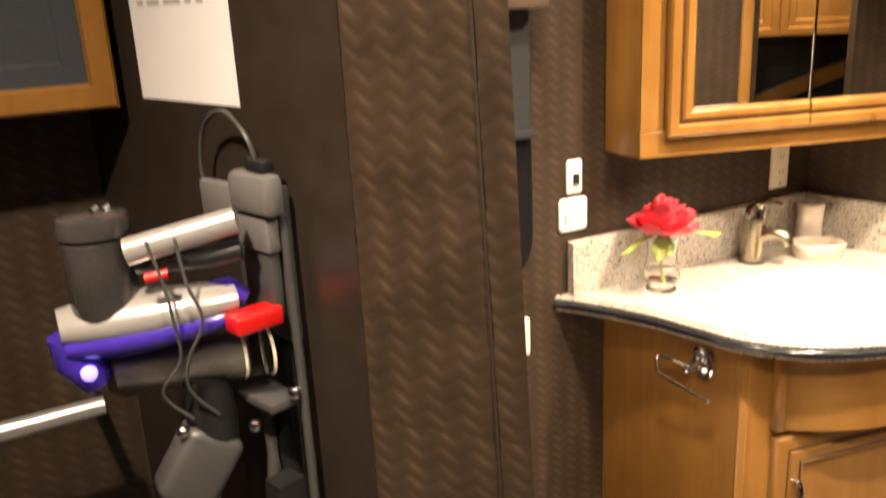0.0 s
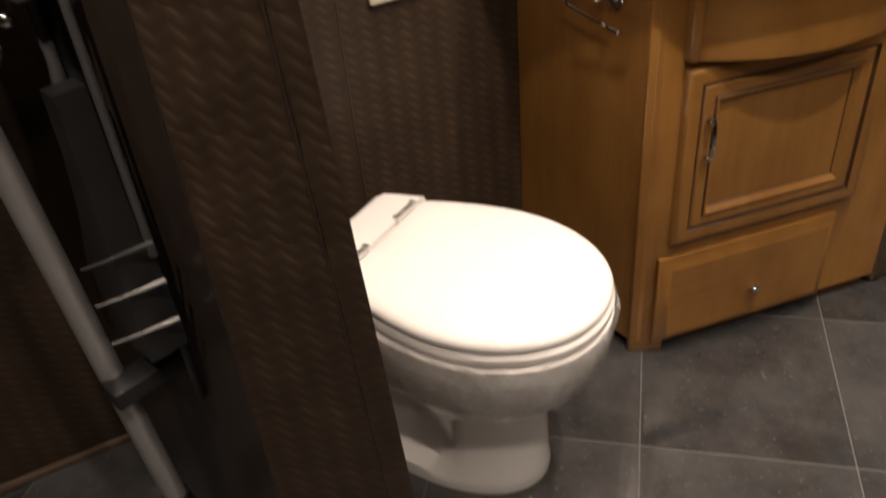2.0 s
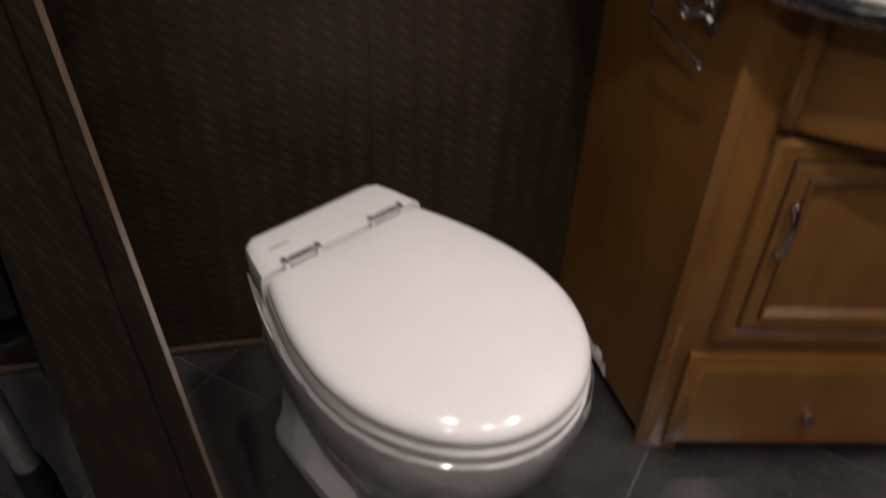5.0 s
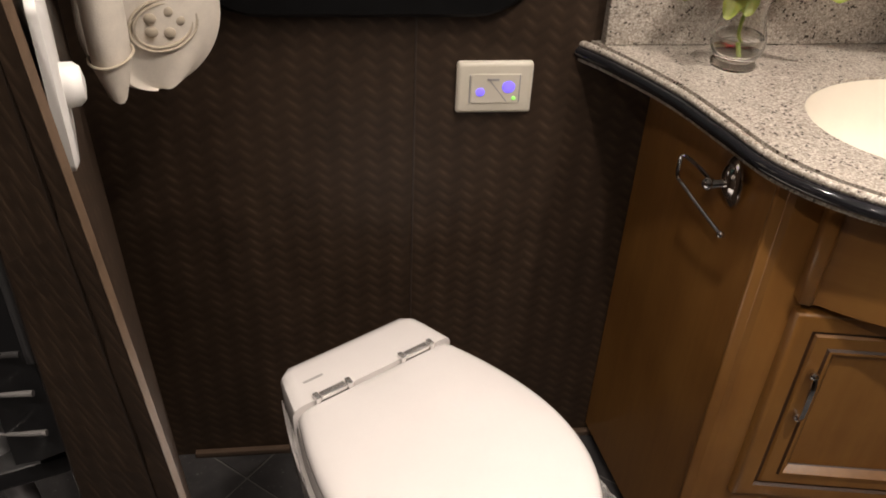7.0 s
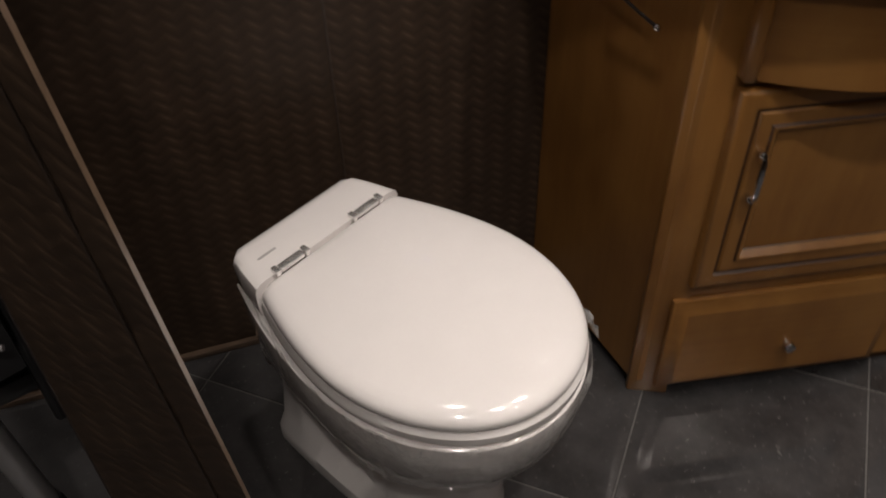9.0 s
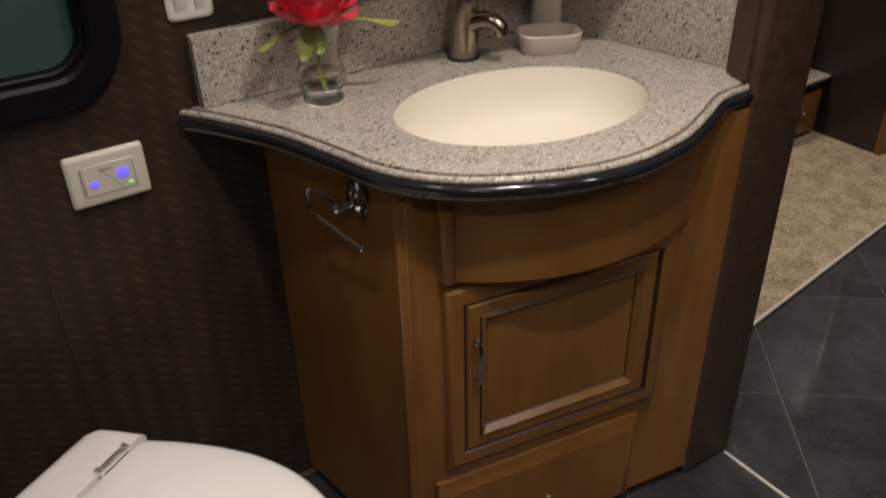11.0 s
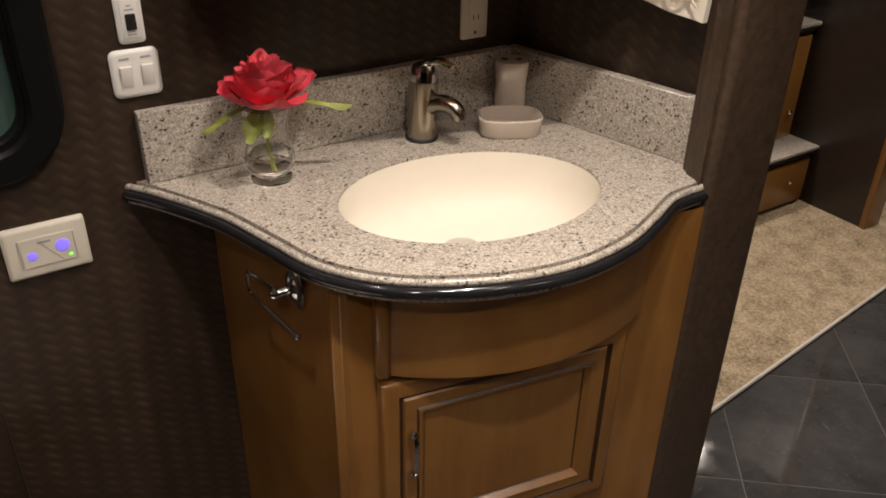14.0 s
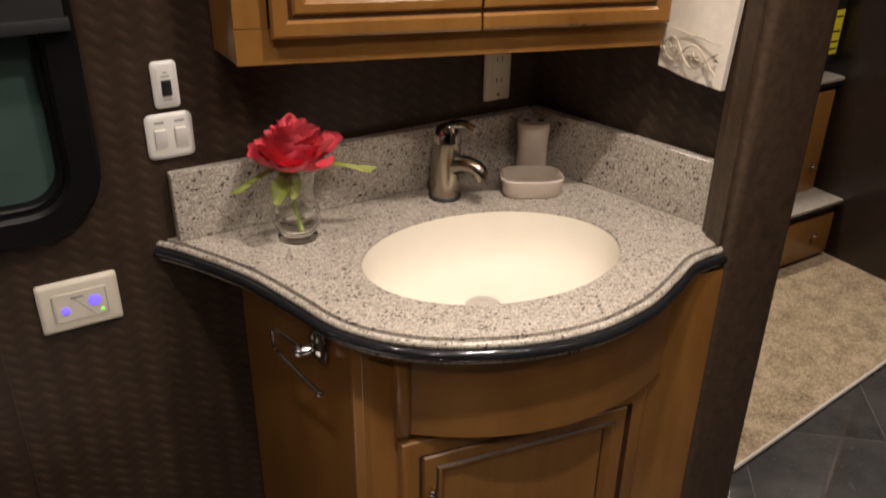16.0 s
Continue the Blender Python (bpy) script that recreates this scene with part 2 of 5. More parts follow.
def box(a, b, bevel=0.0, segs=2, bm=None):
    bm = bm or bmesh.new()
    r = bmesh.ops.create_cube(bm, size=1)
    vs = r["verts"]
    for v in vs:
        v.co = Vector([a[i] + (v.co[i] + 0.5) * (b[i] - a[i]) for i in range(3)])
    if bevel:
        es = {e for v in vs for e in v.link_edges}
        bmesh.ops.bevel(bm, geom=list(es), offset=bevel, segments=segs, affect="EDGES", profile=0.5)
    return bm


def prism(poly, z0, z1, bevel=0.0, segs=2, bm=None):
    """An upright prism over a plan polygon, counter-clockwise."""
    bm = bm or bmesh.new()
    lo = [bm.verts.new((x, y, z0)) for x, y in poly]
    hi = [bm.verts.new((x, y, z1)) for x, y in poly]
    n = len(poly)
    bm.faces.new(lo[::-1])
    bm.faces.new(hi)
    for i in range(n):
        bm.faces.new((lo[i], lo[(i + 1) % n], hi[(i + 1) % n], hi[i]))
    if bevel:
        es = {e for v in lo + hi for e in v.link_edges}
        bmesh.ops.bevel(bm, geom=list(es), offset=bevel, segments=segs, affect="EDGES", profile=0.5)
    return bm


def metre_uv(bm):
    uv = bm.loops.layers.uv.new("metres")
    bm.normal_update()
    for f in bm.faces:
        n = f.normal
        t = Vector((-n.y, n.x, 0))
        t = t.normalized() if t.length > 0.3 else Vector((1, 0, 0))
        for l in f.loops:
            l[uv].uv = (l.vert.co.dot(t), l.vert.co.z if abs(n.z) < 0.7 else l.vert.co.y)
    return bm


def loft(rings, close=True, cap=(True, True), bm=None):
    """Skin over rings of points, each a list of equal length."""
    bm = bm or bmesh.new()
    vs = [[bm.verts.new(p) for p in r] for r in rings]
    n = len(rings[0])
    for a, b in zip(vs, vs[1:]):
        for i in range(n if close else n - 1):
            bm.faces.new((a[i], a[(i + 1) % n], b[(i + 1) % n], b[i]))
    if cap[0]:
        bm.faces.new(vs[0][::-1])
    if cap[1]:
        bm.faces.new(vs[-1])
    bmesh.ops.recalc_face_normals(bm, faces=bm.faces)
    return bm


def circle(r, z, n=32, cx=0.0, cy=0.0):
    return [(cx + r * math.cos(2 * math.pi * i / n), cy + r * math.sin(2 * math.pi * i / n), z) for i in range(n)]


def lathe(profile, n=32, cap=(True, True), bm=None):
    return loft([circle(r, z, n) for r, z in profile], cap=cap, bm=bm)


def smooth_line(points, step=6, closed=False):
    """A Catmull-Rom curve through a few points."""
    P = [Vector(p) for p in points]
    out = []
    n = len(P)
    for i in range(n if closed else n - 1):
        p0, p1, p2, p3 = (P[(i + k) % n] if closed else P[min(max(i + k, 0), n - 1)] for k in (-1, 0, 1, 2))
        for j in range(step):
            t = j / step
            out.append(0.5 * (2 * p1 + (p2 - p0) * t + (2 * p0 - 5 * p1 + 4 * p2 - p3) * t * t + (3 * p1 - p0 - 3 * p2 + p3) * t ** 3))
    if not closed:
        out.append(P[-1])
    return out


def tube(points, r, n=10, closed=False, bm=None, cap=True):
    """A round bar along a line; r may vary from point to point."""
    P = [Vector(p) for p in points]
    R = r if isinstance(r, (list, tuple)) else [r] * len(P)
    rings = []
    side = None
    for i, p in enumerate(P):
        a = P[(i + 1) % len(P)] if closed or i + 1 < len(P) else p
        b = P[i - 1] if closed or i > 0 else p
        t = (a - b).normalized()
        if side is None:
            side = t.orthogonal().normalized()
        side = (side - t * side.dot(t)).normalized()
        up = t.cross(side)
        rings.append([p + R[i] * (math.cos(k * 2 * math.pi / n) * side + math.sin(k * 2 * math.pi / n) * up) for k in range(n)])
    if closed:
        rings.append(rings[0])
        bm = loft(rings, cap=(False, False), bm=bm)
        bmesh.ops.remove_doubles(bm, verts=bm.verts, dist=1e-6)
        return bm
    return loft(rings, cap=(cap, cap), bm=bm)


def offset_plan(line, d):
    """Moves an open plan line to its left by d."""
    out = []
    for i, p in enumerate(line):
        t = (line[min(i + 1, len(line) - 1)] - line[max(i - 1, 0)]).normalized()
        out.append(p + Vector((-t.y, t.x)) * d)
    return out


def moved(bm, m):
    bmesh.ops.transform(bm, matrix=m, verts=bm.verts)
    return bm


# ---------------------------------------------------------------- setting
def wall(name, poly, z0, z1, label, material=M_WALL, bevel=0.0):
    return tagged(part(name, metre_uv(prism(poly, z0, z1, bevel)), material, smooth=bevel > 0), label, "wall", kind="structure")


def rect(x0, y0, x1, y1):
    return [(x0, y0), (x1, y0), (x1, y1), (x0, y1)]


# window opening in the back wall
WX0, WX1, WZ0, WZ1 = -0.62, -0.135, 0.955, 1.55
wn = new("wall_north")
tagged(wn, "brown zigzag-embossed vinyl wall with a window", "wall", kind="structure")
for nm, (x0, x1, z0, z1) in {"wall_below": (-2.1, 0.86, -0.02, WZ0), "wall_above": (-2.1, 0.86, WZ1, CEIL), "wall_beside": (-2.1, WX0, WZ0, WZ1), "wall_beside_vanity": (WX1, 0.86, WZ0, WZ1)}.items():
    part(nm, metre_uv(prism(rect(x0, 0, x1, 0.1), z0, z1)), M_WALL, wn, smooth=False)

part("wall_seam", box((-0.2785, -0.0012, 0.015), (-0.2755, 0.004, WZ0), 0.0004, 1), M_SEAM, wn)

wall("wall_west", rect(-2.2, -4.7, -2.1, 0.1), -0.02, CEIL, "brown embossed vinyl wall closing the passage")
# Unseen walls, set far back to make room for the added passage lamp.
wall("wall_passage_end", rect(-2.1, -4.7, 0.45, -4.6), -0.02, CEIL, "assumed brown embossed vinyl wall at the unseen passage end")
wall("wall_passage_side", rect(0.45, -4.7, 0.55, -2.5), -0.02, CEIL, "assumed brown embossed vinyl wall along the unseen passage")
wall("wall_south", rect(0.45, -2.5, 3.6, -2.4), -0.02, CEIL, "brown embossed vinyl wall behind the walker")
# the doorway across from the mirror
wall("wall_doorway", rect(0.45, -1.66, 0.665, -1.60), -0.02, CEIL, "brown embossed vinyl wall beside the far doorway")
wall("wall_doorway_side", rect(0.985, -1.66, 3.6, -1.60), -0.02, CEIL, "brown embossed vinyl wall past the far doorway")
wall("wall_east", rect(3.6, -2.5, 3.7, 1.4), -0.02, CEIL, "brown embossed vinyl wall at the bedroom's end")
wall("wall_bedroom", rect(0.86, 1.3, 3.6, 1.4), -0.02, CEIL, "dark brown bedroom wall behind the stepped cabinets")
# partition beside the toilet, with a slanted end
PL, PE = Vector((-0.6705, -0.564)), Vector((-0.508, -0.667))   # the two corners of the papered end, at z = 0.3
PL_LEAN, PE_LEAN = Vector((0.0, 0.0)), Vector((-0.062, -0.0445))   # the free edge is not quite plumb


def leaning(ob, corners):
    """Shift the vertices near each corner with their height, by that corner's lean."""
    for v in ob.data.vertices:
        for at, lean in corners:
            if (v.co.xy - at).length < 0.03:
                v.co.xy += lean * (v.co.z - 0.3)
                break
    return ob


def partition_ring(z):
    e = PE + PE_LEAN * (z - 0.3)
    return [(PL.x, PL.y, z), (e.x, e.y, z), (e.x - 0.003, e.y + 0.0135, z), (-0.765, 0.004, z), (-0.855, 0.004, z)]


tagged(part("wall_partition", metre_uv(loft([partition_ring(-0.02 + (CEIL + 0.02) * i / 16) for i in range(17)])), M_WALL, smooth=False), "brown zigzag-papered partition end between toilet and passage", "wall", kind="structure")
leaning(tagged(part("wall_partition_facing", prism([(PL.x - 0.0005, PL.y + 0.002), (-0.8555, 0.0), (-0.8575, 0.0), (PL.x - 0.0025, PL.y + 0.0015)][::-1], 0.0, CEIL), M_PANEL, smooth=False), "smooth dark brown panel facing the passage", "wall", kind="structure"), [(PL, PL_LEAN)])
PU = (PE - PL).normalized()
PO = Vector((PU.y, -PU.x))
seam_at, seam_lean = PL + (PE - PL) * 0.80, PL_LEAN + (PE_LEAN - PL_LEAN) * 0.80
leaning(tagged(part("trim_partition_seam", prism([tuple(seam_at + PU * a + PO * b) for a, b in ((-0.0012, 0.0004), (0.0012, 0.0004), (0.0012, 0.0030), (-0.0012, 0.0030))][::-1], 0.0, CEIL), M_SEAM, smooth=False), "dark seam in the partition's wallpaper", "trim", kind="structure"), [(seam_at, seam_lean)])
tagged(part("trim_post", metre_uv(prism([(0.746, -0.397), (0.7245, -0.452), (0.7285, -0.4525), (0.754, -0.397)], 0.8605, CEIL)), M_POST), "papered strip beside the door post", "trim", kind="structure")
# wall between vanity and bedroom, ending in a padded post
wall("wall_vanity", [(0.70, 0.0), (0.787, -0.40), (0.86, -0.40), (0.86, 1.3), (0.78, 1.3), (0.78, 0.1), (0.70, 0.1)], -0.02, CEIL, "brown embossed wall beside the vanity")
tagged(part("door_post", metre_uv(prism([(0.738, -0.405), (0.728, -0.470), (0.868, -0.474), (0.880, -0.40)], 0.0, CEIL, 0.012, 4)), M_POST), "dark brown textured post where the bathroom opens to the bedroom", "door post", kind="structure")
wall("wall_bedroom_side", [(2.44, 0.165), (2.52, 0.165), (2.52, 1.3), (2.44, 1.3)], -0.02, 1.25, "plain dark brown panel beside the stepped cabinets", M_PANEL)
tagged(part("trim", box((2.435, 0.14, 0.0), (2.525, 0.164, 1.255), 0.004), M_WOOD), "honey wood edge on the dark panel", "trim", kind="structure")
tagged(part("ceiling", box((-2.2, -4.7, CEIL), (3.7, 1.4, CEIL + 0.05)), M_CEIL, smooth=False), "off-white padded vinyl ceiling", "ceiling", kind="structure")
# baseboards
tagged(part("baseboard", box((-0.70, -0.013, 0.0), (0.13, -0.001, 0.014), 0.002), M_TRIM), "thin brown strip along the wall's foot", "baseboard", kind="structure")
tagged(part("baseboard_passage", box((-2.1, -0.013, 0.0), (-0.856, -0.001, 0.014), 0.002), M_TRIM), "thin brown strip along the passage wall", "baseboard", kind="structure")
# light edge strip of the partition
leaning(tagged(part("trim_partition", prism([tuple(PE + Vector(p)) for p in ((0.0002, 0.0012), (0.0012, 0.0125), (-0.0015, 0.0131))], 0.0, CEIL, 0.0), M_EDGING, smooth=False), "light brown edging strip on the partition corner", "trim", kind="structure"), [(PE, PE_LEAN)])

# floor: slab with grout, tiles laid on the slant
floor = tagged(part("floor", box((-2.1, -4.6, -0.06), (3.6, 1.3, -0.0015)), M_GROUT, smooth=False), "dark grey polished tile floor laid diagonally", "floor", kind="structure")
TS, TW, TA = 0.41, 0.384, radians(50)
TU, TV = Vector((math.cos(TA), math.sin(TA))), Vector((math.sin(TA), -math.cos(TA)))
TO = Vector((0.55, -0.496))
FLOOR_RECT = (-2.1, -3.4, 2.9, 0.0)


def clip_poly(poly, rc):
    for axis, lim, sign in ((0, rc[0], 1), (0, rc[2], -1), (1, rc[1], 1), (1, rc[3], -1)):
        out = []
        for i, p in enumerate(poly):
            q = poly[(i + 1) % len(poly)]
            a, b = (p[axis] - lim) * sign, (q[axis] - lim) * sign
            if a >= 0:
                out.append(p)
            if a * b < 0:
                out.append(p + (q - p) * (a / (a - b)))
        poly = out
        if len(poly) < 3:
            return []
    return poly


def floor_tiles():
    g = 0.0017
    whole = None
    for i in range(-12, 11):
        for j in range(-11, 13):
            c = TO + TU * TS * i + TV * TW * j
            quad = [c + TU * a + TV * b for a, b in ((g, g), (TS - g, g), (TS - g, TW - g), (g, TW - g))]
            poly = clip_poly(quad, FLOOR_RECT)
            if not poly:
                continue
            mid = sum(poly, Vector((0, 0))) / len(poly)
            area = sum(p.cross(q) for p, q in zip(poly, poly[1:] + poly[:1]))
            if area < 0:
                poly = poly[::-1]
            full = len(poly) == 4 and all((p - q).length < 1e-6 for p, q in zip(sorted(poly, key=lambda v: tuple(v)), sorted(quad, key=lambda v: tuple(v))))
            if full and whole:
                ob = new("tile", whole)
                ob.location = (mid.x, mid.y, 0)
                ob.parent = floor
                continue
            ob = part("tile", prism([p - mid for p in poly], -0.006, 0.0, 0.0008, 1), M_TILE, floor, smooth=False)
            ob.location = (mid.x, mid.y, 0)
            if full:
                whole = ob.data


# carpet of the bedroom
def carpet():
    line = [(0.87, -0.268), (1.23, -0.228), (2.0, -0.135), (3.58, 0.05)]
    ob = tagged(part("carpet", prism(line + [(3.58, 1.28), (0.87, 1.28)], 0.0, 0.014, 0.003, 1), M_CARPET), "beige cut-pile bedroom carpet", "carpet", kind="structure")
    part("carpet_binding", tube([(x, y - 0.002, 0.008) for x, y in line], 0.0065, 8), M_BINDING, ob, "pale bound carpet edge")


carpet()


# ---------------------------------------------------------------- downlights
def downlight(x, y, watts, spread):
    ob = thing("ceiling_light", "round recessed ceiling downlight, lit, mostly added to brighten the room", "ceiling light", "recessed downlights", pose(x, y, CEIL))
    part("rim", lathe([(0.030, -0.001), (0.042, -0.001), (0.045, -0.004), (0.043, -0.008), (0.034, -0.007), (0.030, -0.002)], 28, (False, False)), M_NICKEL, ob)
    part("lens", lathe([(0.0295, -0.0015), (0.0295, -0.003)], 24), M_LAMP, ob)
    d = bpy.data.lights.new("downlight", "AREA")
    d.shape, d.size, d.energy, d.color, d.spread = "DISK", 0.06, watts, (1.0, 0.88, 0.745), radians(spread)
    lo = new("downlight", d)
    lo.matrix_basis = pose(x, y, CEIL - 0.010)


M_LAMP = emitter("lamp_glow", (1.0, 0.84, 0.66), 9.0)
for lamp in DOWNLIGHTS:
    downlight(*lamp)


# ---------------------------------------------------------------- vanity
FO = Vector((0.190, -0.374))                  # left end of the front
FD = Vector((0.985, -0.172)).normalized()     # along the front
FN = Vector((FD.y, -FD.x))                    # outwards
V_M = Matrix.Translation((FO.x, FO.y, 0)) @ Matrix(((FD.x, -FN.x, 0, 0), (FD.y, -FN.y, 0, 0), (0, 0, 1, 0), (0, 0, 0, 1)))


def on_front(s, out=0.0):
    p = FO + FD * s + FN * out
    return (p.x, p.y)


def framed_panel(w, h, t=0.019, rail=0.050):
    """A cabinet door with mitred outer frame, dark glazed groove and raised middle, in x 0..w, z 0..h, front at -y."""
    bm = bmesh.new()

    def ring(inset, y):
        return [(inset, y, inset), (w - inset, y, inset), (w - inset, y, h - inset), (inset, y, h - inset)]
    rings = [ring(0, 0), ring(0, -t + 0.009), ring(0.002, -t + 0.004), ring(0.006, -t + 0.001), ring(0.011, -t), ring(rail - 0.022, -t), ring(rail - 0.019, -t + 0.0045), ring(rail - 0.015, -t + 0.0045), ring(rail - 0.012, -t + 0.001),
             ring(rail + 0.006, -t + 0.001), ring(rail + 0.009, -t - 0.0025), ring(rail + 0.013, -t - 0.0025), ring(rail + 0.021, -t + 0.008), ring(rail + 0.023, -t + 0.010), ring(rail + 0.027, -t + 0.010)]
    loft(rings, bm=bm)
    for k, f in enumerate(list(bm.faces)[: 14 * 4]):
        if k // 4 in (5, 6, 9, 12):
            f.material_index = 1
    return bm


def pull(name, label, parent, x, z0, z1, y):
    """A small bow handle with two ball ends."""
    h = part(name, tube(smooth_line([(x, y, z0), (x, y - 0.018, z0 + 0.004), (x - 0.002, y - 0.024, (z0 + z1) / 2), (x, y - 0.018, z1 - 0.004), (x, y, z1)], 5), [0.0035 + 0.0012 * math.sin(i / 20 * math.pi) for i in range(21)], 8), M_CHROME, parent, label)
    for z in (z0, z1):
        b = bmesh.new()
        bmesh.ops.create_uvsphere(b, u_segments=12, v_segments=8, radius=0.0068, matrix=Matrix.Translation((x, y - 0.012, z)))
        part("finial", b, M_CHROME, h)
    return h


def knob(parent, x, y, z, r=0.010):
    b = lathe([(0.0045, 0), (0.004, 0.008), (r * 0.8, 0.012), (r, 0.017), (r * 0.85, 0.021), (r * 0.3, 0.0235)], 18)
    return part("knob", moved(b, pose(x, y, z, 90)), M_CHROME, parent, "small chrome knob")


def vanity():
    ob = thing("vanity_cabinet", "honey-stained maple bathroom vanity cabinet with bowed apron", "vanity")
    pl, pr = on_front(0.0), on_front(0.545)
    body = part("body", metre_uv(prism([(0.094, -0.002), (0.138, -0.346), (0.147, -0.357), (pl[0] - 0.004, pl[1] + 0.001), on_front(0.008), (pr[0], pr[1]), (0.742, -0.40), (0.69, -0.004)], 0.03, 0.8275, 0.0)), M_WOOD, ob, smooth=False)
    bb = bmesh.new()
    bb.from_mesh(body.data)
    bmesh.ops.delete(bb, geom=[f for f in bb.faces if f.normal.z > 0.9], context="FACES")
    bb.to_mesh(body.data)
    bb.free()
    part("plinth", prism([(0.12, -0.01), (0.16, -0.33), on_front(0.02, -0.012), on_front(0.53, -0.012), (0.70, -0.03)], 0.0, 0.03), M_GLAZE, ob, smooth=False)
    part("corner_stile", prism([(0.1355, -0.3405), on_front(0.006, 0.001), on_front(0.010, 0.006), (0.134, -0.350)][::-1], 0.0, 0.8275, 0.003, 2), M_WOOD, ob)
    # raised-panel door
    door = part("door", moved(framed_panel(0.422, 0.365), V_M @ Matrix.Translation((0.0, -0.001, 0.283))), [M_WOOD, M_GLAZE], ob)
    h = pull("handle", "curved chrome handle", door, 0, 0, 0.078, 0)
    h.matrix_basis = V_M @ Matrix.Translation((0.047, -0.020, 0.474))
    # plain drawer front with an ogee edge
    def ring(i, y):
        return [(i, y, i), (0.411 - i, y, i), (0.411 - i, y, 0.218 - i), (i, y, 0.218 - i)]
    dr = part("drawer_front", moved(loft([ring(0, 0), ring(0, -0.007), ring(0.002, -0.009), ring(0.006, -0.010), ring(0.021, -0.0205), ring(0.0235, -0.0215), ring(0.026, -0.0215)]), V_M @ Matrix.Translation((-0.018, -0.001, 0.030))), M_WOODX, ob)
    k = knob(dr, 0, 0, 0)
    k.matrix_basis = V_M @ Matrix.Translation((0.199, -0.021, 0.127))
    # bowed apron under the counter
    def bow(s, extra=0.0):
        u = min(max((s - 0.01) / 0.43, 0), 1)
        return 0.012 + 0.066 * math.sin(math.pi * u) ** 0.8 + extra
    S = [0.008 + 0.436 * i / 40 for i in range(41)]
    outer = [on_front(s, bow(s)) for s in S]
    inner = [on_front(s, 0.0) for s in S]
    part("apron", loft([[(*p, z) for p in outer + inner[::-1]] for z in (0.664, 0.6665, 0.8275)], bm=None), M_WOODX, ob)
    part("apron_bead", prism([on_front(-0.004, 0.0), on_front(-0.004, 0.020), on_front(0.010, 0.026), on_front(0.018, 0.016), on_front(0.018, 0.0)][::-1], 0.664, 0.8272, 0.002, 1), M_WOOD, ob)
    return ob


def counter_line(d=0.0, step=7):
    """The counter's wavy front edge from the window wall to the post."""
    ctrl = [(-0.036, -0.003), (-0.002, -0.055), (0.052, -0.165), (0.082, -0.268), (0.112, -0.368), (0.180, -0.452), (0.285, -0.512), (0.400, -0.540), (0.510, -0.530), (0.600, -0.497), (0.660, -0.470), (0.700, -0.464), (0.7395, -0.464)]
    line = [Vector(p) for p in smooth_line([(*p, 0) for p in ctrl], step)]
    return [Vector((p.x, p.y)) for p in offset_plan([Vector((p.x, p.y)) for p in line], d)]


BC, BA, BB = Vector((0.408, -0.290)), 0.207, 0.150


def basin_ring(k, z, n=64, da=0.0, db=0.0):
    out = []
    for i in range(n):
        a = 2 * math.pi * i / n
        p = BC + FD * (BA * k + da) * math.cos(a) - FN * (BB * k + db) * math.sin(a)
        out.append(Vector((p.x, p.y, z)))
    return out


def counter():
    ob = thing("vanity_counter", "speckled beige granite vanity counter with a black wavy edge band", "counter")
    back = [Vector((0.7395, -0.41)), Vector((0.778, -0.41)), Vector((0.689, -0.003))]

    def slab(d, z0, z1, hole):
        bm = bmesh.new()
        rim = [(p.x, p.y) for p in counter_line(d)] + [(p.x, p.y) for p in back]
        for z, flip in ((z1, False), (z0, True)):
            vs = [bm.verts.new((x, y, z)) for x, y in rim]
            es = [bm.edges.new((vs[i], vs[(i + 1) % len(vs)])) for i in range(len(vs))]
            if hole:
                hv = [bm.verts.new((p.x, p.y, z)) for p in basin_ring(1, z)]
                es += [bm.edges.new((hv[i], hv[(i + 1) % len(hv)])) for i in range(len(hv))]
            bmesh.ops.triangle_fill(bm, use_beauty=True, edges=es)
        bm.verts.ensure_lookup_table()
        n = len(rim)
        m = len(bm.verts) // 2
        V = list(bm.verts)
        for i in range(n):
            bm.faces.new((V[i], V[(i + 1) % n], V[m + (i + 1) % n], V[m + i]))
        if hole:
            h = m - n
            for i in range(h):
                bm.faces.new((V[n + i], V[n + (i + 1) % h], V[m + n + (i + 1) % h], V[m + n + i]))
        bmesh.ops.recalc_face_normals(bm, faces=bm.faces)
        return bm
    part("top", slab(0.020, 0.8515, 0.860, True), M_GRANITE, ob)
    # stepped moulding: small round, groove, black band, lower round
    base = counter_line(0.0)
    part("edge_round", tube([(p.x, p.y, 0.8545) for p in counter_line(0.0105)], 0.0055, 10), M_GRANITE, ob)
    part("edge_slab", slab(0.010, 0.834, 0.851, True), M_GRANITE, ob)
    part("edge_band", tube([(p.x, p.y, 0.8425) for p in counter_line(0.005)], 0.0086, 12), M_BLACK, ob, "glossy black edge band")
    part("edge_foot", slab(0.006, 0.8280, 0.8335, True), M_GRANITE, ob)
    # upstands
    part("backsplash", box((0.0, -0.021, 0.8605), (0.676, -0.001, 0.972), 0.0015, 1), M_GRANITE, ob)
    a, b = Vector((0.697, -0.003)), Vector((0.7835, -0.40))
    t = (b - a).normalized()
    nrm = Vector((t.y, -t.x)) * -1
    nrm = nrm if nrm.x < 0 else -nrm
    q = [a, b, b + nrm * 0.019, a + nrm * 0.019]
    part("sidesplash", prism([(p.x, p.y) for p in q][::-1], 0.8605, 0.972, 0.0015, 1), M_GRANITE, ob)
    return ob


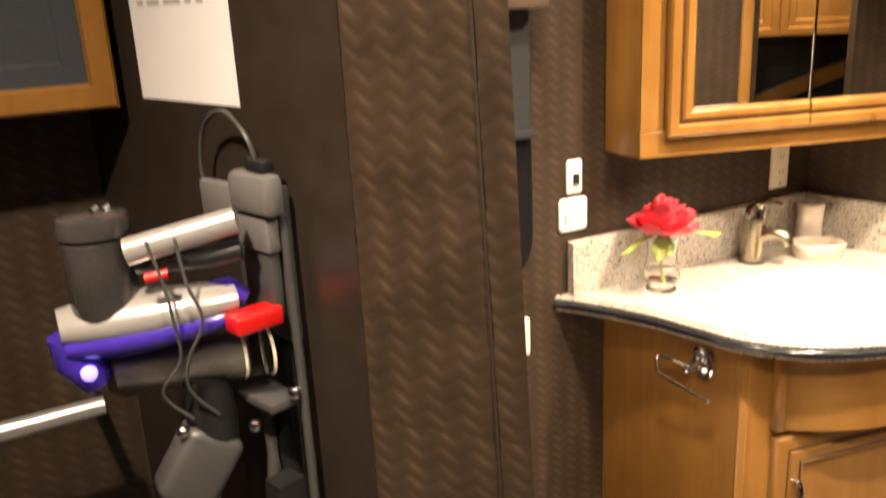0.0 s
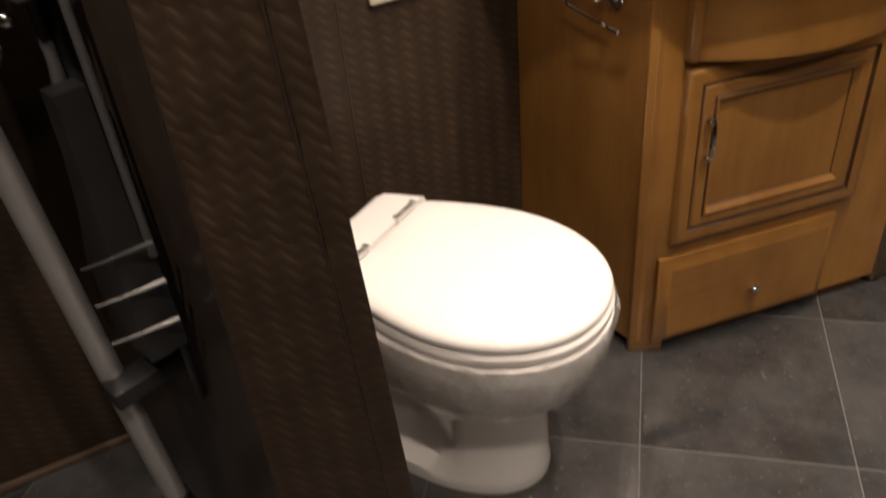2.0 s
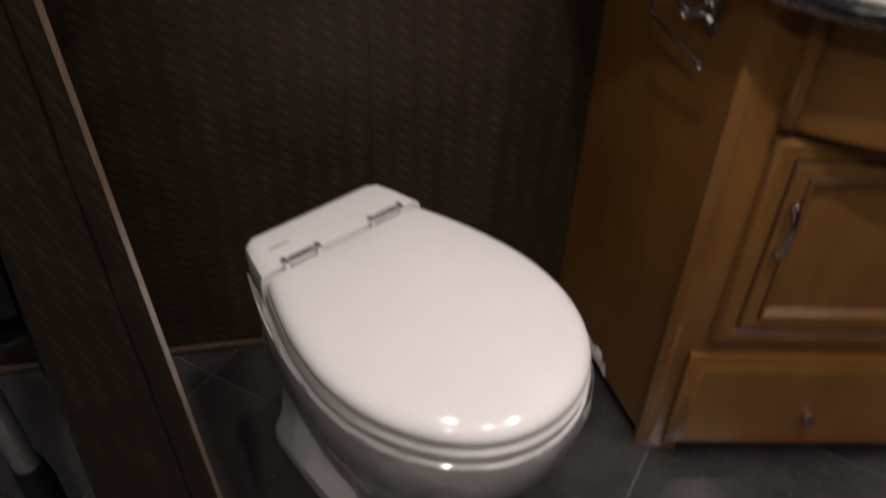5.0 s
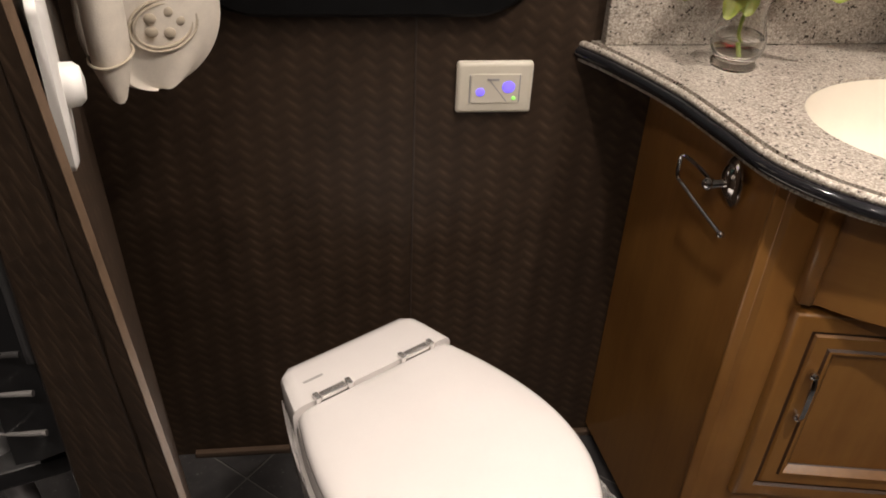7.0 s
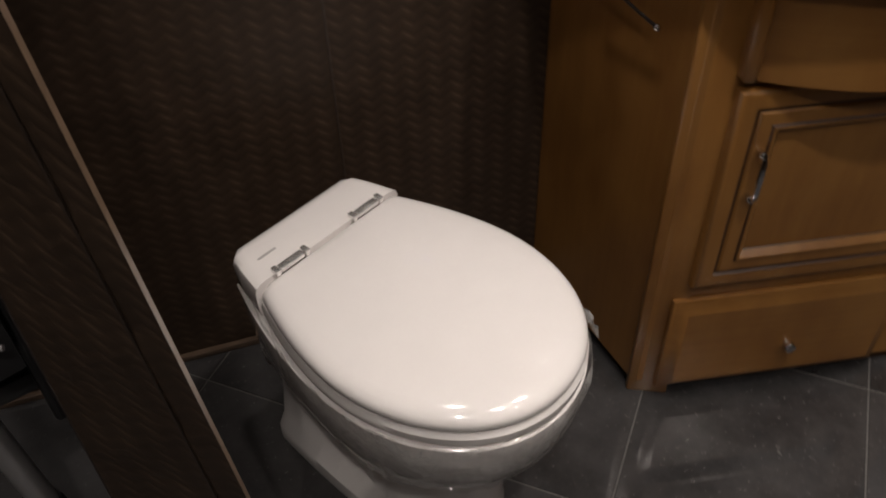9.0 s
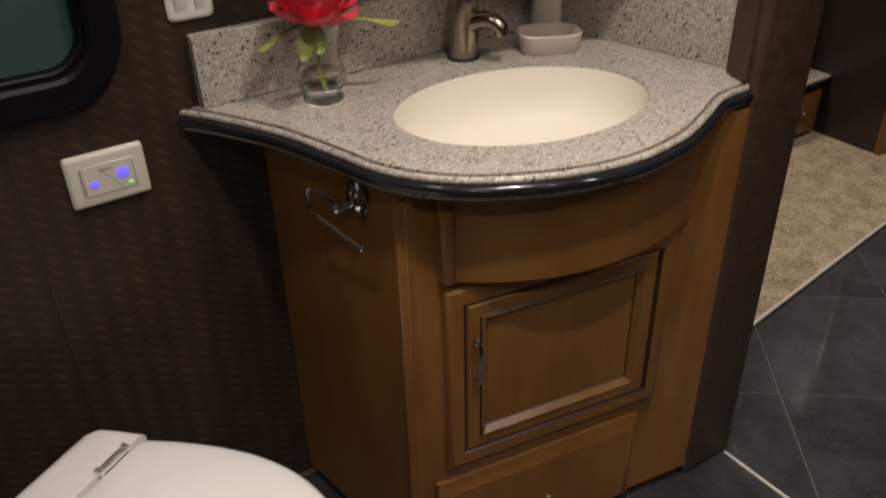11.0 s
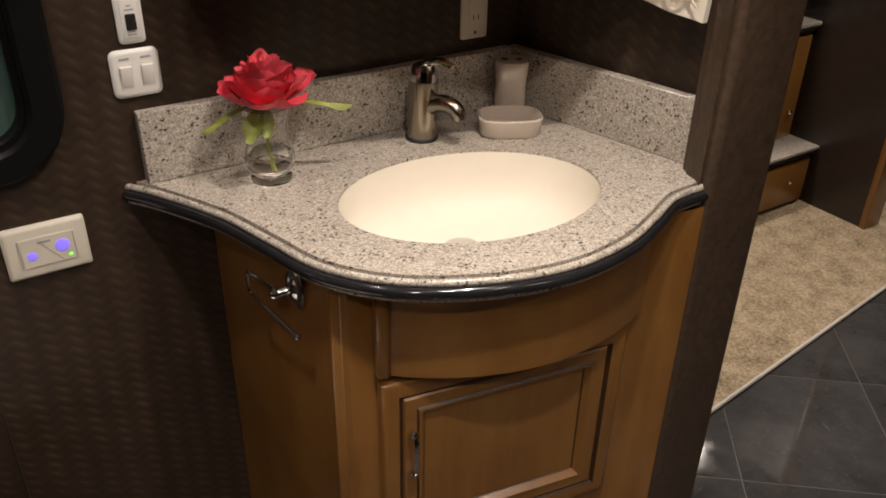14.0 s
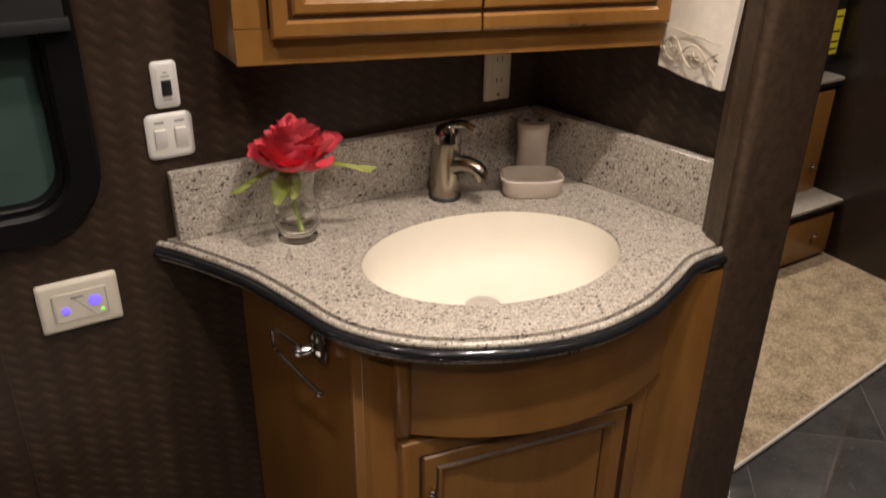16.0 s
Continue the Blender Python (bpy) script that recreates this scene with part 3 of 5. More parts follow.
def sink():
    ob = thing("sink", "oval bisque undermount basin set in the granite counter", "sink")
    prof = [(1.02, 0.8175), (0.998, 0.856), (0.985, 0.84), (0.965, 0.815), (0.92, 0.79), (0.82, 0.768), (0.62, 0.753), (0.34, 0.746), (0.13, 0.7445)]
    part("bowl", loft([[(*p.xy, p.z) for p in basin_ring(k, z)] for k, z in prof[1:]], cap=(False, True)), M_SINK, ob)
    d = lathe([(0.030, 0.0), (0.030, 0.003), (0.026, 0.004), (0.020, 0.0025), (0.0, 0.0025)][:4], 24)
    part("drain", moved(d, pose(BC.x + 0.004, BC.y + 0.028, 0.7458)), M_CHROME, ob, "round chrome drain")


vanity()
counter()
sink()


# ---------------------------------------------------------------- toilet
T_M = Matrix.Translation((-0.351, -0.261, 0)) @ Matrix(((0.857, -0.516, 0, 0), (0.516, 0.857, 0, 0), (0, 0, 1, 0), (0, 0, 0, 1)))
# local frame: x to the side along the hinges, y backwards, front at -y


def egg(half, front, back, z, n=64, back_half=None, mid=-0.19):
    """A seat outline: round in front of y = mid, straight-sided to a narrower, flat back."""
    bh = back_half if back_half is not None else half * 0.7
    half *= 0.973
    out = []
    for i in range(n // 2 + 1):
        a = -math.pi * i / (n // 2)
        c, s = math.cos(a), math.sin(a)
        out.append((half * math.copysign(abs(c) ** (2 / 2.06), c), mid + (mid - front) * math.copysign(abs(s) ** (2 / 2.06), s), z))
    m = n // 4
    rc = 0.012

    def side(k):
        return half + (bh - half) * k ** 1.75
    for i in range(1, m):
        k = i / (m - 1)
        y = mid + (back - rc - mid) * k
        out.append((-side(k), y, z))
    out.append((-bh + rc * 0.3, back - rc * 0.3, z))
    out.append((-bh + rc, back, z))
    out.append((bh - rc, back, z))
    out.append((bh - rc * 0.3, back - rc * 0.3, z))
    for i in range(m - 1, 0, -1):
        k = i / (m - 1)
        y = mid + (back - rc - mid) * k
        out.append((side(k), y, z))
    return out


def toilet():
    ob = thing("toilet", "white porcelain toilet with closed lid, set at an angle", "toilet")
    ob.matrix_basis = T_M
    # foot, neck and bowl
    rings = [egg(0.120, -0.305, 0.095, 0.0, back_half=0.105, mid=-0.11), egg(0.121, -0.307, 0.095, 0.012, back_half=0.105, mid=-0.11), egg(0.119, -0.306, 0.095, 0.030, back_half=0.103, mid=-0.11),
             egg(0.110, -0.303, 0.093, 0.055, back_half=0.090, mid=-0.12), egg(0.108, -0.302, 0.092, 0.11, back_half=0.082, mid=-0.13), egg(0.109, -0.303, 0.092, 0.17, back_half=0.085, mid=-0.13),
             egg(0.114, -0.310, 0.092, 0.208, back_half=0.102, mid=-0.14), egg(0.146, -0.350, 0.088, 0.240, back_half=0.105, mid=-0.165), egg(0.168, -0.382, 0.086, 0.280, back_half=0.110, mid=-0.18),
             egg(0.180, -0.400, 0.084, 0.325, back_half=0.116, mid=-0.19), egg(0.186, -0.409, 0.082, 0.370, back_half=0.120, mid=-0.19), egg(0.186, -0.409, 0.082, 0.396, back_half=0.121, mid=-0.19), egg(0.178, -0.400, 0.078, 0.402, back_half=0.114, mid=-0.19)]
    def recess(ring):
        """Hollow between the front column and the rear of the foot."""
        out = []
        for x, y, z in ring:
            k = max(0.0, 1 - abs(y + 0.075) / 0.10) ** 0.6 * max(0.0, min(1, (z - 0.035) / 0.03, (0.245 - z) / 0.04))
            out.append((x * (1 - 0.38 * k), y, z))
        return out
    part("bowl", loft([recess(r) for r in rings]), M_PORC, ob)
    part("seat", loft([egg(0.178, -0.402, 0.0, 0.4035, back_half=0.136), egg(0.183, -0.408, 0.0, 0.407, back_half=0.139), egg(0.184, -0.409, 0.0, 0.419, back_half=0.140), egg(0.179, -0.403, 0.0, 0.4265, back_half=0.137)]), M_PORC, ob)
    lid = [egg(0.176, -0.400, -0.004, 0.4285, back_half=0.134), egg(0.1805, -0.4055, -0.004, 0.4315, back_half=0.1375), egg(0.1815, -0.4065, -0.004, 0.437, back_half=0.138), egg(0.1798, -0.4048, -0.004, 0.4425, back_half=0.137), egg(0.1755, -0.400, -0.005, 0.4475, back_half=0.134), egg(0.1685, -0.392, -0.006, 0.4515, back_half=0.129), egg(0.157, -0.379, -0.009, 0.4545, back_half=0.120), egg(0.138, -0.357, -0.018, 0.4568, back_half=0.105), egg(0.10, -0.31, -0.04, 0.4588, back_half=0.075), egg(0.05, -0.25, -0.09, 0.4596, back_half=0.04)]
    part("lid", loft(lid), M_PORC, ob)
    # ledge behind the hinges
    def slab_ring(i, z, e=0.0):
        pts = [(-0.139 + i, -0.0015), (0.139 - i, -0.0015), (0.128 - i, 0.045), (0.121 - i, 0.068), (0.104 - i, 0.084 - i), (-0.104 + i, 0.084 - i), (-0.121 + i, 0.068), (-0.128 + i, 0.045)]
        return [(x, y, z) for x, y in pts]
    part("deck", loft([slab_ring(0.004, 0.396), slab_ring(0.0, 0.410), slab_ring(0.0, 0.444), slab_ring(0.003, 0.4515), slab_ring(0.010, 0.4555), slab_ring(0.020, 0.457)]), M_PORC, ob)
    for x in (-0.073, 0.073):
        h = part("hinge", box((x - 0.021, -0.0075, 0.4545), (x + 0.021, 0.0050, 0.4625), 0.0025, 2), M_SATIN, ob, "chrome lid hinge")
        for e in (-0.0265, 0.0265):
            part("hinge_block", box((x + e - 0.0045, -0.0085, 0.4540), (x + e + 0.0045, 0.0060, 0.4640), 0.002, 2), M_SATIN, h)
    part("mark", box((-0.100, 0.035, 0.4568), (-0.068, 0.039, 0.4574)), M_GREYMARK, ob, "small unreadable grey print")
    return ob


toilet()


# ---------------------------------------------------------------- window
def rounded_rect(x0, z0, x1, z1, r, y, n=8):
    pts = []
    for cx, cz, a0 in ((x1 - r, z0 + r, -90), (x1 - r, z1 - r, 0), (x0 + r, z1 - r, 90), (x0 + r, z0 + r, 180)):
        for i in range(n + 1):
            a = radians(a0 + 90 * i / n)
            pts.append((cx + r * math.cos(a), y, cz + r * math.sin(a)))
    return pts


def frame_ring(x0, z0, x1, z1, r, w, y0, y1, edge=0.006):
    """A rounded window frame of width w, from y0 back to y1 in front (smaller y)."""
    def rr(i, y):
        return rounded_rect(x0 + i, z0 + i, x1 - i, z1 - i, max(r - i, 0.01), y)
    return loft([rr(0, y0), rr(0, y1 + edge), rr(edge, y1), rr(w - edge, y1), rr(w, y1 + edge), rr(w, y0), rr(0, y0)], cap=(False, False))


M_RUBBER = simple("black_frame", (0.005, 0.005, 0.0055), 0.45, var=0.3, spec=0.2)
M_TEAL = simple("night_glass", (0.055, 0.095, 0.085), 0.08, var=0.1, bump_s=0)
M_SHADE = simple("grey_shade", (0.014, 0.015, 0.017), 0.7, var=0.15, scale=50)


def window():
    ob = thing("window_1", "black rounded-corner window with dark teal glass and lowered grey shade", "window")
    tagged(ob, kind="structure")
    part("window_frame", frame_ring(-0.60, 0.902, -0.093, 1.60, 0.105, 0.047, 0.012, -0.022), M_RUBBER, ob)
    part("inner_rim", frame_ring(-0.556, 0.946, -0.137, 1.556, 0.062, 0.012, 0.03, -0.008, 0.003), M_RUBBER, ob)
    part("pane", loft([rounded_rect(-0.555, 0.947, -0.138, 1.555, 0.060, y) for y in (0.020, 0.014)]), M_TEAL, ob)
    sh = part("shade", box((-0.575, -0.034, 1.215), (-0.105, -0.030, 1.44), 0.001, 1), M_SHADE, ob)
    part("shade_bar", box((-0.578, -0.036, 1.200), (-0.100, -0.026, 1.218), 0.003), M_SHADE, sh, "grey bottom bar of the shade")
    part("valance", box((-0.63, -0.075, 1.435), (-0.088, -0.024, 1.56), 0.006), M_TRIM, ob, "tan padded valance")


window()


# ---------------------------------------------------------------- wall plates
def plate(x0, z0, x1, z1, mat, name, label, cat, bev=0.004, d=0.007):
    ob = thing(name, label, cat, m=pose((x0 + x1) / 2, 0, (z0 + z1) / 2))
    w, h = (x1 - x0) / 2, (z1 - z0) / 2
    def rr(i, y):
        return rounded_rect(-w + i, -h + i, w - i, h - i, bev * 1.6, y, 4)
    part("plate", loft([rr(0, -0.0005), rr(0, -d + 0.003), rr(0.003, -d), rr(0.006, -d - 0.0008)]), mat, ob)
    return ob


def light_switch():
    ob = plate(-0.022, 0.993, 0.047, 1.062, M_WHITEP, "light_switch", "white double rocker light switch on the brown wall", "light switch", 0.006)
    for x in (-0.015, 0.015):
        part("rocker_well", box((x - 0.0098, -0.0082, -0.0215), (x + 0.0098, -0.0070, 0.0155), 0.001, 1), M_IVORY, ob)
        b = box((x - 0.0082, -0.012, -0.019), (x + 0.0082, -0.0075, 0.013), 0.0012)
        for v in b.verts:
            if v.co.y < -0.009:
                v.co.y -= 0.0035 * (v.co.z + 0.003) / 0.016
        part("rocker", b, M_WHITEP, ob)
        part("mark", box((x - 0.007, -0.0086, 0.0215), (x + 0.007, -0.0078, 0.0245)), M_GREYMARK, ob, "small unreadable caption")


def small_switch():
    ob = plate(-0.003, 1.070, 0.034, 1.139, M_WHITEP, "wall_control", "small white wall control with a black rocker", "switch", 0.004)
    part("inner_plate", box((-0.0125, -0.0092, -0.026), (0.0125, -0.0075, 0.027), 0.0012), M_WHITEP, ob)
    part("rocker", box((-0.007, -0.0125, -0.014), (0.007, -0.009, 0.008), 0.001), M_DARKP, ob, "black rocker")
    for z, w in ((0.0125, 0.006), (0.018, 0.003), (-0.0215, 0.006)):
        part("mark", box((-w, -0.0098, z), (w, -0.0091, z + 0.002)), M_GREYMARK, ob)


def flush_panel():
    ob = plate(-0.215, 0.748, -0.099, 0.830, M_IVORY, "flush_panel", "ivory electric flush panel with glowing blue buttons", "flush panel", 0.003, 0.010)
    part("inset", box((-0.036, -0.0122, -0.024), (0.040, -0.0103, 0.024), 0.001, 1), M_IVORY, ob)
    for x in (-0.038, 0.038):
        part("groove", box((x - 0.001, -0.0126, -0.022), (x + 0.001, -0.0105, 0.022)), M_GREYMARK, ob)
    part("divider", moved(box((-0.0008, -0.0126, -0.024), (0.0008, -0.0117, 0.024)), pose(0.004, 0, -0.002, 0, -38)), M_GREYMARK, ob)
    for x, z, r, m, nm in ((-0.022, -0.005, 0.0068, M_BLUE, "blue_button"), (0.021, 0.003, 0.0098, M_BLUE, "blue_button"), (0.030, -0.0155, 0.003, M_GREEN, "green_light")):
        part(nm, moved(lathe([(r, 0), (r, 0.0012), (r * 0.85, 0.002), (r * 0.3, 0.0024)], 20), pose(x, -0.0118, z, 90)), m, ob, "glowing " + nm.replace("_", " "))
    part("mark", box((-0.012, -0.0126, 0.013), (0.006, -0.0118, 0.0165)), M_GREYMARK, ob, "small unreadable caption")


def outlet():
    ob = plate(0.574, 0.995, 0.630, 1.112, M_IVORY, "power_outlet", "ivory power outlet plate under the wall cabinet", "outlet", 0.003)
    part("face", box((-0.016, -0.0095, -0.034), (0.016, -0.0075, 0.034), 0.001, 1), M_IVORY, ob)
    for z in (-0.020, 0.018):
        for x in (-0.005, 0.005):
            part("slot", box((x - 0.0009, -0.0098, z - 0.004), (x + 0.0009, -0.009, z + 0.004)), M_DARKP, ob)
    for z in (-0.047, 0.047):
        part("screw", moved(lathe([(0.003, 0), (0.0028, 0.0012)], 12), pose(0, -0.0075, z, 90)), M_NICKEL, ob)


light_switch()
small_switch()
flush_panel()
outlet()


def side_switch():
    """Seen edge-on on the partition's inner face."""
    t = Vector((-0.208, 0.704, 0)).normalized()
    ob = thing("dimmer_switch", "white switch plate with a round knob on the partition", "light switch", m=Matrix.Translation((-0.5720, -0.640, 1.095)) @ Matrix.Rotation(math.atan2(t.y, t.x), 4, "Z"))
    part("plate", loft([rounded_rect(-0.035 + i, -0.057 + i, 0.035 - i, 0.057 - i, 0.008, y, 4) for i, y in ((0, 0.0), (0, -0.006), (0.004, -0.009))]), M_WHITEP, ob)
    part("knob", moved(lathe([(0.015, 0), (0.0145, 0.008), (0.011, 0.012), (0.003, 0.0135)], 20), pose(0, -0.009, -0.010, 90)), M_WHITEP, ob)



side_switch()


# ---------------------------------------------------------------- medicine cabinet
CL, CR = Vector((0.092, -0.105)), Vector((0.705, -0.290))
CD = (CR - CL).normalized()
CN = Vector((CD.y, -CD.x))
C_M = Matrix.Translation((CL.x, CL.y, 0)) @ Matrix(((CD.x, -CN.x, 0, 0), (CD.y, -CN.y, 0, 0), (0, 0, 1, 0), (0, 0, 0, 1)))


def mirror_door(w, h, mirrored, rail=0.055, t=0.019):
    """A door framed on three sides; the glass runs to the edge where the two doors meet."""
    bm = bmesh.new()

    def ring(i, y):
        a, c = i, w - i * 0.03
        if mirrored:
            a, c = w - c, w - a
        return [(a, y, i), (c, y, i), (c, y, h - i), (a, y, h - i)]
    loft([ring(0, 0), ring(0, -t + 0.004), ring(0.004, -t), ring(0.020, -t), ring(0.024, -t + 0.005), ring(0.030, -t + 0.005), ring(0.034, -t + 0.001), ring(rail - 0.010, -t + 0.001), ring(rail - 0.004, -t + 0.006), ring(rail, -t + 0.014)], cap=(True, False), bm=bm)
    for k, f in enumerate(list(bm.faces)[: 9 * 4]):
        f.material_index = 1 if k // 4 == 4 else 0
    doomed = [f for f in bm.faces if abs(f.calc_center_median().x - (0 if mirrored else w)) < 0.0025 and f.calc_center_median().y < -0.001]
    bmesh.ops.delete(bm, geom=doomed, context="FACES")
    return bm


def medicine_cabinet():
    ob = thing("medicine_cabinet", "honey maple wall cabinet with two mirrored doors above the counter", "cabinet")
    L = (CR - CL).length
    q = [(0.092, -0.003), (CL.x, CL.y), (CR.x, CR.y), (0.748, -0.24), (0.701, -0.003)]
    part("body", prism(q, 1.146, 1.80, 0.002, 1), M_WOOD, ob)
    part("face_frame", moved(box((0.0, -0.006, 0.0), (L, -0.0005, 0.05), 0.001, 1), C_M @ Matrix.Translation((0, 0, 1.146))), M_WOODX, ob)
    part("stile", moved(box((0.0, -0.006, 0.0505), (0.047, -0.0005, 0.654), 0.001, 1), C_M @ Matrix.Translation((0, 0, 1.146))), M_WOOD, ob)
    w = 0.294
    for k in (0, 1):
        m = C_M @ Matrix.Translation((0.049 + k * (w + 0.002), -0.006, 1.185))
        d = part("door", moved(mirror_door(w, 0.58, k == 1), m), [M_WOOD, M_GLAZE], ob)
        part("mirror", moved(box((0.053 if k == 0 else 0.0005, -0.0125, 0.053), (w - 0.0005 if k == 0 else w - 0.053, -0.0045, 0.58 - 0.053), 0.0012, 2), m), M_MIRROR, d, "mirror glass", smooth=False)


medicine_cabinet()


# ---------------------------------------------------------------- things on the counter
def faucet():
    a = radians(-66)
    ob = thing("faucet", "brushed nickel single-lever basin faucet", "faucet", m=Matrix.Translation((0.452, -0.072, 0.8602)) @ Matrix.Rotation(a, 4, "Z"))
    part("base_ring", lathe([(0.0285, 0), (0.0285, 0.004), (0.026, 0.006)], 28), M_DARKP, ob)
    part("body", loft([[(x + 0.10 * z * 0.3, y, z + 0.004) for x, y, _ in circle(r, 0, 28)] for r, z in ((0.0255, 0.002), (0.0252, 0.03), (0.0248, 0.06), (0.0245, 0.085), (0.0235, 0.10))]), M_NICKEL, ob)
    part("spout", tube(smooth_line([(0.008, 0, 0.056), (0.030, 0, 0.068), (0.052, 0, 0.071), (0.070, 0, 0.064), (0.076, 0, 0.050)], 5), [0.017, 0.0168, 0.0165, 0.016, 0.0158, 0.0155, 0.0152, 0.015, 0.0148, 0.0146, 0.0144, 0.0142, 0.014, 0.0138, 0.0136, 0.0134, 0.0132, 0.013, 0.0128, 0.0126, 0.0125], 16), M_NICKEL, ob)
    part("cap", loft([[(x + 0.003, y, z) for x, y, _ in circle(r, 0, 24)] for r, z in ((0.0232, 0.104), (0.0222, 0.118), (0.018, 0.129), (0.009, 0.134))]), M_CHROME, ob)
    lv = tube(smooth_line([(0.0, 0, 0.126), (0.016, 0, 0.137), (0.040, 0, 0.141), (0.060, 0, 0.136)], 5), [0.008 - 0.0002 * i for i in range(16)], 10)
    for v in lv.verts:
        v.co.y *= 1.5
    part("lever", lv, M_CHROME, ob)


M_CERAMIC = simple("glazed_ceramic", (0.60, 0.52, 0.445), 0.07, var=0.04, bump_s=0, coat=0.4)


def super_ring(a, b, z, e=3.2, n=40):
    out = []
    for i in range(n):
        t = 2 * math.pi * i / n
        c, s = math.cos(t), math.sin(t)
        out.append((a * math.copysign(abs(c) ** (2 / e), c), b * math.copysign(abs(s) ** (2 / e), s), z))
    return out


def soap_dish():
    ob = thing("soap_dish", "cream glazed ceramic soap dish on the counter", "soap dish", m=Matrix.Translation((0.598, -0.128, 0.8602)) @ Matrix.Rotation(radians(-27), 4, "Z"))
    part("dish", loft([super_ring(*p) for p in ((0.050, 0.034, 0.0), (0.053, 0.037, 0.004), (0.056, 0.040, 0.028), (0.0568, 0.0408, 0.032), (0.0545, 0.0385, 0.034), (0.052, 0.036, 0.031), (0.050, 0.034, 0.012), (0.044, 0.028, 0.008))]), M_CERAMIC, ob)


def cup():
    ob = thing("toothbrush_holder", "cream glazed ceramic toothbrush holder in the corner", "toothbrush holder", m=Matrix.Translation((0.648, -0.060, 0.8602)) @ Matrix.Rotation(radians(-30), 4, "Z"))
    part("cup", loft([super_ring(*p, e=2.8) for p in ((0.026, 0.024, 0.0), (0.029, 0.027, 0.004), (0.0285, 0.0265, 0.03), (0.0275, 0.0255, 0.06), (0.030, 0.028, 0.092), (0.0305, 0.0285, 0.100), (0.028, 0.026, 0.104), (0.015, 0.013, 0.1045))]), M_CERAMIC, ob)
    for x in (-0.013, 0.013):
        part("hole", moved(lathe([(0.0065, 0), (0.0065, 0.0006)], 16), pose(x, 0.0, 0.1047)), M_DARKP, ob)


def flower_material(name, a, b):
    mat = bpy.data.materials.new(name)
    nt, bs = nodes_of(mat)
    isl = nt.nodes.new("ShaderNodeNewGeometry")
    f = math_node(nt, "ADD", math_node(nt, "MULTIPLY", isl.outputs["Random Per Island"], 0.5), math_node(nt, "MULTIPLY", noise_tex(nt, 60, 4), 0.5))
    link(nt, ramp(nt, f, [(0.2, a), (0.8, b)]), bs.inputs["Base Color"])
    bs.inputs["Roughness"].default_value = 0.55
    bs.inputs["Subsurface Weight"].default_value = 0.35
    bs.inputs["Subsurface Radius"].default_value = (0.01, 0.004, 0.004)
    bump(nt, bs, noise_tex(nt, 120, 3, 0.6, (1, 1, 0.3)), 0.25, 0.001)
    return mat


def petal(length, width, cup, curl, rnd):
    """A thin cupped petal along +x with a ruffled tip."""
    bm = bmesh.new()
    nu, nv = 7, 7
    grid = []
    ph = rnd.uniform(0, 6)
    for i in range(nu):
        u = i / (nu - 1)
        w = width * (math.sin(math.pi * min(u * 0.62 + 0.10, 1)) ** 0.8)
        row = []
        for j in range(nv):
            v = j / (nv - 1) * 2 - 1
            x = length * u * (1 - 0.26 * v * v * u + 0.018 * math.sin(v * 7 + ph) * u)
            y = w * 0.5 * v
            z = cup * (v * v) * w * 0.5 + curl * u * u * length + 0.035 * length * u * u * math.sin(v * 5 + ph)
            row.append(bm.verts.new((x, y, z)))
        grid.append(row)
    for i in range(nu - 1):
        for j in range(nv - 1):
            bm.faces.new((grid[i][j], grid[i + 1][j], grid[i + 1][j + 1], grid[i][j + 1]))
    return bm


